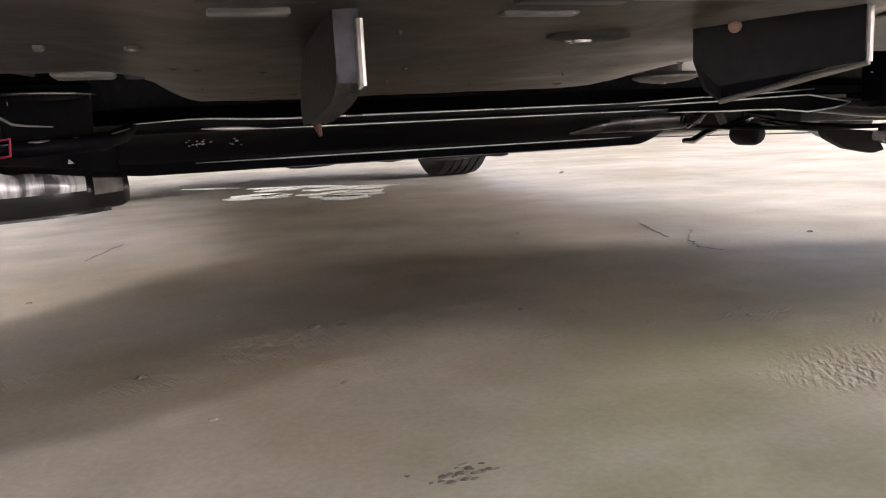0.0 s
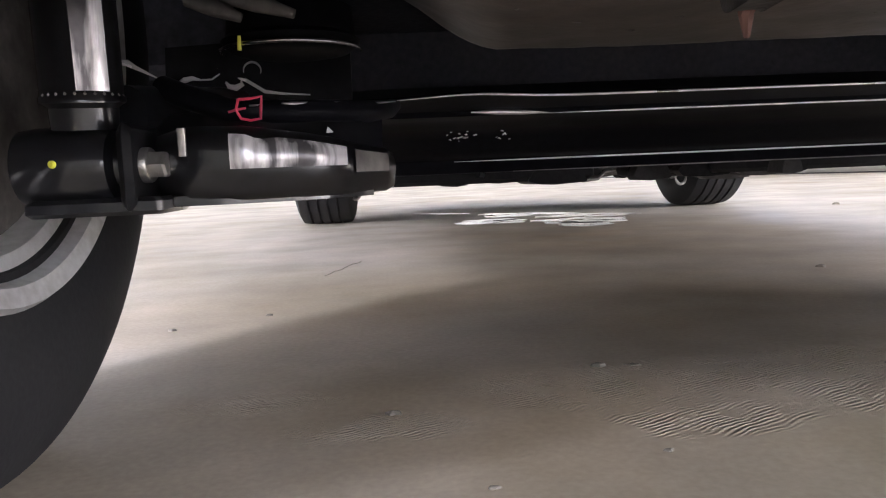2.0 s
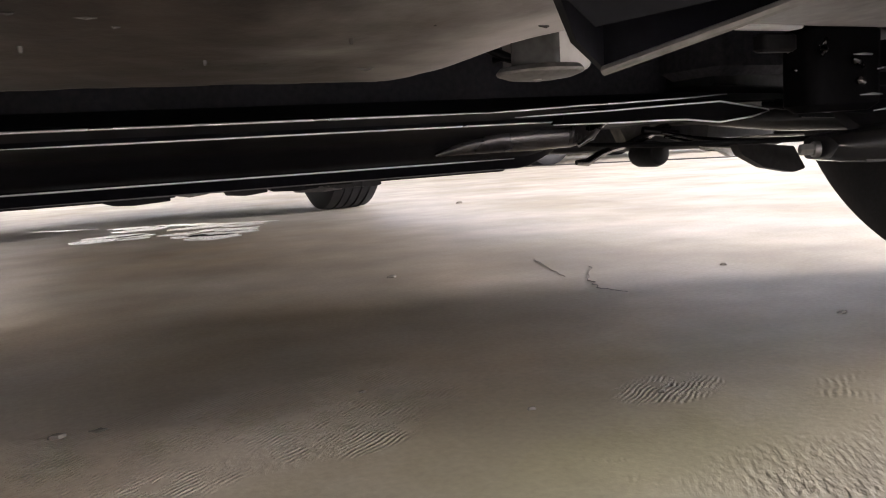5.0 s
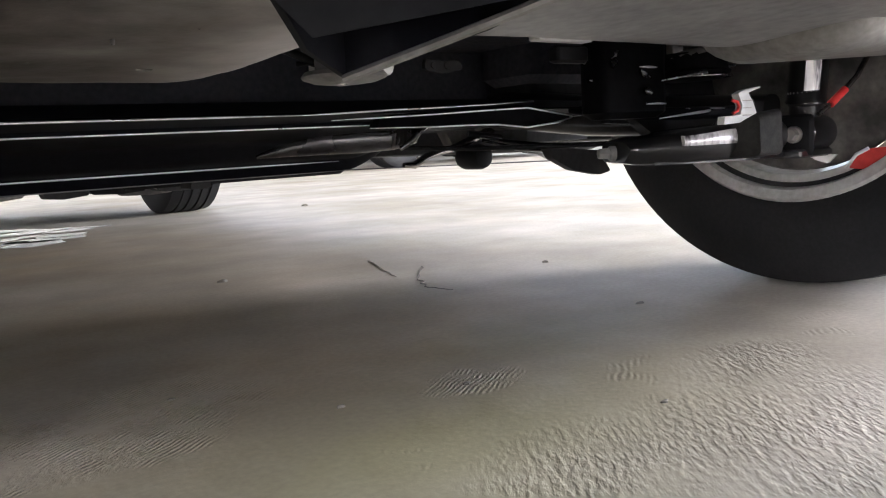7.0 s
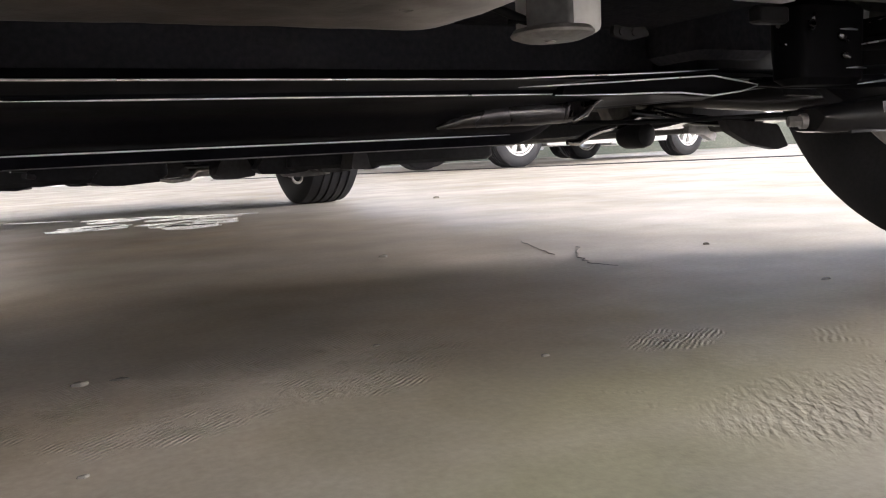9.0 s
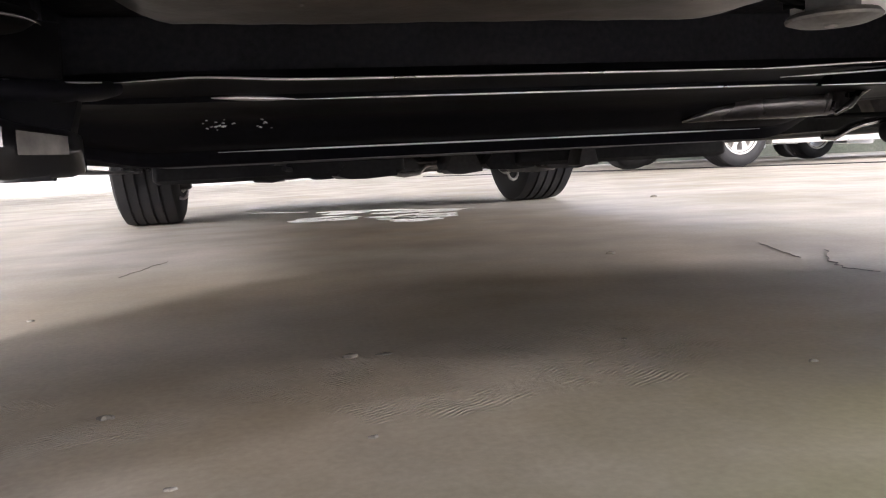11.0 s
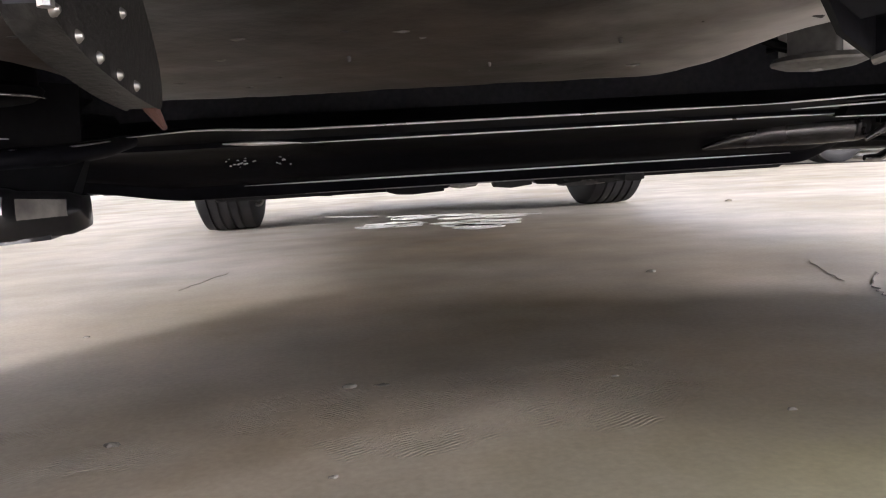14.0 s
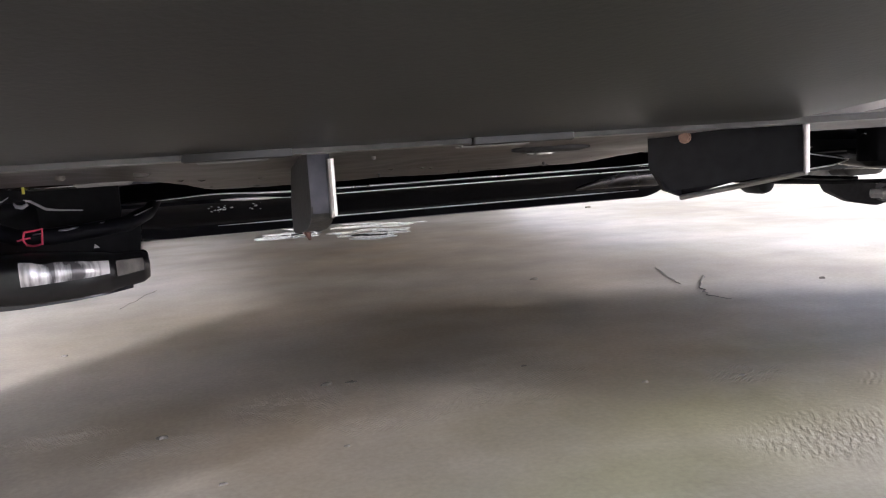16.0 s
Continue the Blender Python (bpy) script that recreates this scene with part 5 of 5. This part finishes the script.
# ---- puddle ----
def blob(bm, cx, cy, rx, ry, seed, z=0.002, n=40):
    ring = []
    for k in range(n):
        a = 2 * math.pi * k / n
        r = 1 + 0.35 * noise.noise((math.cos(a) * 1.6 + seed, math.sin(a) * 1.6, seed * 3.1)) + 0.15 * noise.noise((math.cos(a) * 5 + seed, math.sin(a) * 5, seed))
        ring.append((cx + rx * r * math.cos(a), cy + ry * r * math.sin(a)))
    loft(bm, [[(x, y, 0.0005) for x, y in ring], [(x, y, z) for x, y in ring]])


def streak(bm, p0, p1, w, seed, z=0.002, n=26):
    p0, p1 = Vector(p0), Vector(p1)
    d = (p1 - p0).normalized()
    m = Vector((-d.y, d.x))
    up, dn = [], []
    for k in range(n + 1):
        t = k / n
        h = w * math.sin(math.pi * min(1, max(0.02, t))) ** 0.6
        c = p0 + (p1 - p0) * t
        up.append(c + m * h * (1 + 0.8 * noise.noise((t * 9, seed, 0))))
        dn.append(c - m * h * (1 + 1.2 * noise.noise((t * 11, seed, 5))))
    ring = up + dn[::-1]
    loft(bm, [[(q.x, q.y, 0.0005) for q in ring], [(q.x, q.y, z) for q in ring]])


PUDDLE_LABEL = "shallow clear water puddle lying on the concrete"
for p0, p1, w, seed in (((-0.43, 2.87), (-0.20, 2.70), 0.022, 1.3), ((-0.17, 2.62), (0.02, 2.50), 0.050, 2.6), ((-0.02, 2.58), (0.20, 2.38), 0.045, 3.9), ((0.12, 2.40), (0.38, 2.25), 0.030, 5.2)):
    bm = bmesh.new()
    streak(bm, p0, p1, w, seed)
    tagged(part("water_puddle", bm, WATER), PUDDLE_LABEL, "puddle", "puddles under the car", "structure")
for cx, cy, rx, ry, seed in ((-0.22, 2.15, 0.06, 0.045, 3.0), (-0.17, 2.25, 0.07, 0.04, 6.0), (-0.13, 2.10, 0.04, 0.022, 8.0), (-0.10, 2.20, 0.045, 0.03, 9.0), (0.08, 1.88, 0.07, 0.045, 4.0), (0.13, 1.97, 0.08, 0.04, 5.0), (0.03, 1.98, 0.045, 0.025, 7.0), (0.19, 2.06, 0.06, 0.04, 11.0), (0.02, 2.10, 0.05, 0.03, 12.0), (0.12, 2.14, 0.05, 0.025, 13.0), (-0.08, 2.44, 0.07, 0.035, 14.0), (0.11, 2.30, 0.08, 0.035, 15.0), (0.24, 2.22, 0.06, 0.025, 16.0)):
    bm = bmesh.new()
    blob(bm, cx, cy, rx * 1.25, ry * 1.6, seed)
    tagged(part("water_puddle", bm, WATER), PUDDLE_LABEL, "puddle", "puddles under the car", "structure")

# ---- cracks, chips and dirt on the floor ----
def crack(pts, w, seed):
    r = random.Random(seed)
    line = []
    for (x0, y0), (x1, y1) in zip(pts, pts[1:]):
        for k in range(6):
            t = k / 6
            line.append((x0 + (x1 - x0) * t + r.uniform(-0.004, 0.004), y0 + (y1 - y0) * t + r.uniform(-0.004, 0.004)))
    line.append(pts[-1])
    bm = bmesh.new()
    rings = []
    for k, (x, y) in enumerate(line):
        h = w * (0.35 + 0.65 * math.sin(math.pi * (k + 0.5) / len(line))) * r.uniform(0.6, 1.2)
        rings.append([(x - h, y - h * 0.6, 0.0004), (x + h, y + h * 0.6, 0.0004), (x + h * 0.5, y + h * 0.3, 0.0012), (x - h * 0.5, y - h * 0.3, 0.0012)])
    loft(bm, rings)
    part("floor_crack", bm, CRACK, ground, "thin dark crack")


crack([(0.50, 0.60), (0.43, 0.52), (0.39, 0.44), (0.40, 0.385)], 0.0016, 1)
crack([(0.48, 0.75), (0.43, 0.62), (0.41, 0.55)], 0.0011, 2)
crack([(-0.64, 0.97), (-0.61, 1.08), (-0.58, 1.18)], 0.0006, 5)


def chip(x, y, size, mat, seed, name, label, category, flat=0.35):
    r = random.Random(seed)
    bm = bmesh.new()
    n = 9
    ring = [(math.cos(2 * math.pi * k / n) * size * r.uniform(0.6, 1.3), math.sin(2 * math.pi * k / n) * size * r.uniform(0.3, 0.8)) for k in range(n)]
    loft(bm, [[(x + a, y + b, 0.0) for a, b in ring], [(x + a * 0.85, y + b * 0.85, size * flat * r.uniform(0.6, 1.0)) for a, b in ring], [(x + a * 0.35, y + b * 0.35, size * flat * 1.2) for a, b in ring]])
    tagged(part(name, bm, mat, sharp=20), label, category, "grit on the floor")


CHIPS = ((-0.32, 0.235, 0.008), (-0.51, 0.13, 0.007), (-0.79, 0.52, 0.006), (-0.33, 0.02, 0.004), (0.03, 0.06, 0.005), (0.49, 0.12, 0.006), (0.65, 0.45, 0.008), (0.20, 0.77, 0.010), (1.10, 2.24, 0.018), (0.14, 0.03, 0.005), (-0.45, -0.02, 0.004), (-0.68, 0.59, 0.006), (0.22, -0.12, 0.004), (-0.07, 0.19, 0.004))
for k, (x, y, size) in enumerate(CHIPS):
    chip(x, y, size, CHIP, 10 + k, "stone_chip", "small pale stone chip lying on the concrete", "stone")
rng = random.Random(21)
CRUMBS = [(-0.288, 0.232, 0.008)] + [(-0.30 + rng.gauss(0, 0.013), -0.20 + rng.gauss(0, 0.006), rng.uniform(0.0012, 0.0045)) for _ in range(34)]
for k, (x, y, size) in enumerate(CRUMBS):
    chip(x, y, size, DIRT if k % 3 else CHIP, 40 + k, "dirt_crumb", "small dark dirt crumb lying on the concrete", "dirt", 0.15)

# drain channel across the yard
bm = bmesh.new()
dv = Vector((0.49, -0.87, 0)).normalized()
nv = Vector((-dv.y, dv.x, 0))
a0, a1 = Vector((4.25, 5.1, 0)) - dv * 5, Vector((4.25, 5.1, 0)) + dv * 3.2
loft(bm, [[tuple(p + nv * w + Vector((0, 0, z))) for w, z in ((-0.08, 0.0005), (-0.075, 0.008), (0.075, 0.008), (0.08, 0.0005))] for p in (a0, a1)])
tagged(part("drain_channel", bm, DARK_SEAL), "dark narrow drain channel set in the concrete", "drain", kind="structure")

# ---- parked cars in the distance ----
def parked(m, paint, label):
    c = tagged(group_empty("parked_car"), label, "car", "parked cars")
    make_body(c, paint, (0.04, 2.72), 0.30)
    for x, y, s in ((-0.82, 0.04, -1), (0.78, 0.04, 1), (-0.82, 2.72, -1), (0.78, 2.72, 1)):
        make_wheel(c, x, y, s, spokes=8, small=True)
    c.matrix_world = m
    return c


parked(pose(3.75, 6.6, 0, 0, 0, -82), SILVER_PAINT, "silver car parked across the concrete yard")
parked(pose(4.4, 9.6, 0, 0, 0, -82), WHITE_PAINT, "white car parked behind a silver one")
parked(pose(-4.15, 5.3, 0, 0, 0, 20), CAR_PAINT, "dark grey car parked across the concrete yard")

# low wall added as a dark backdrop behind the parked cars, closing the yard
bm = bmesh.new()
a0, a1 = Vector((4.6, 13.6, 0)), Vector((14.5, 7.6, 0))
side = (a1 - a0).normalized().cross(Vector((0, 0, 1)))
loft(bm, [[tuple(p + side * w + Vector((0, 0, z))) for w, z in ((0, -0.01), (0.2, -0.01), (0.2, 1.28), (0.18, 1.3), (0.02, 1.3), (0, 1.28))] for p in (a0, a1)])
tagged(part("wall_far", bm, FAR_WALL), "low grey-green wall added as backdrop behind the parked cars", "wall", kind="structure")
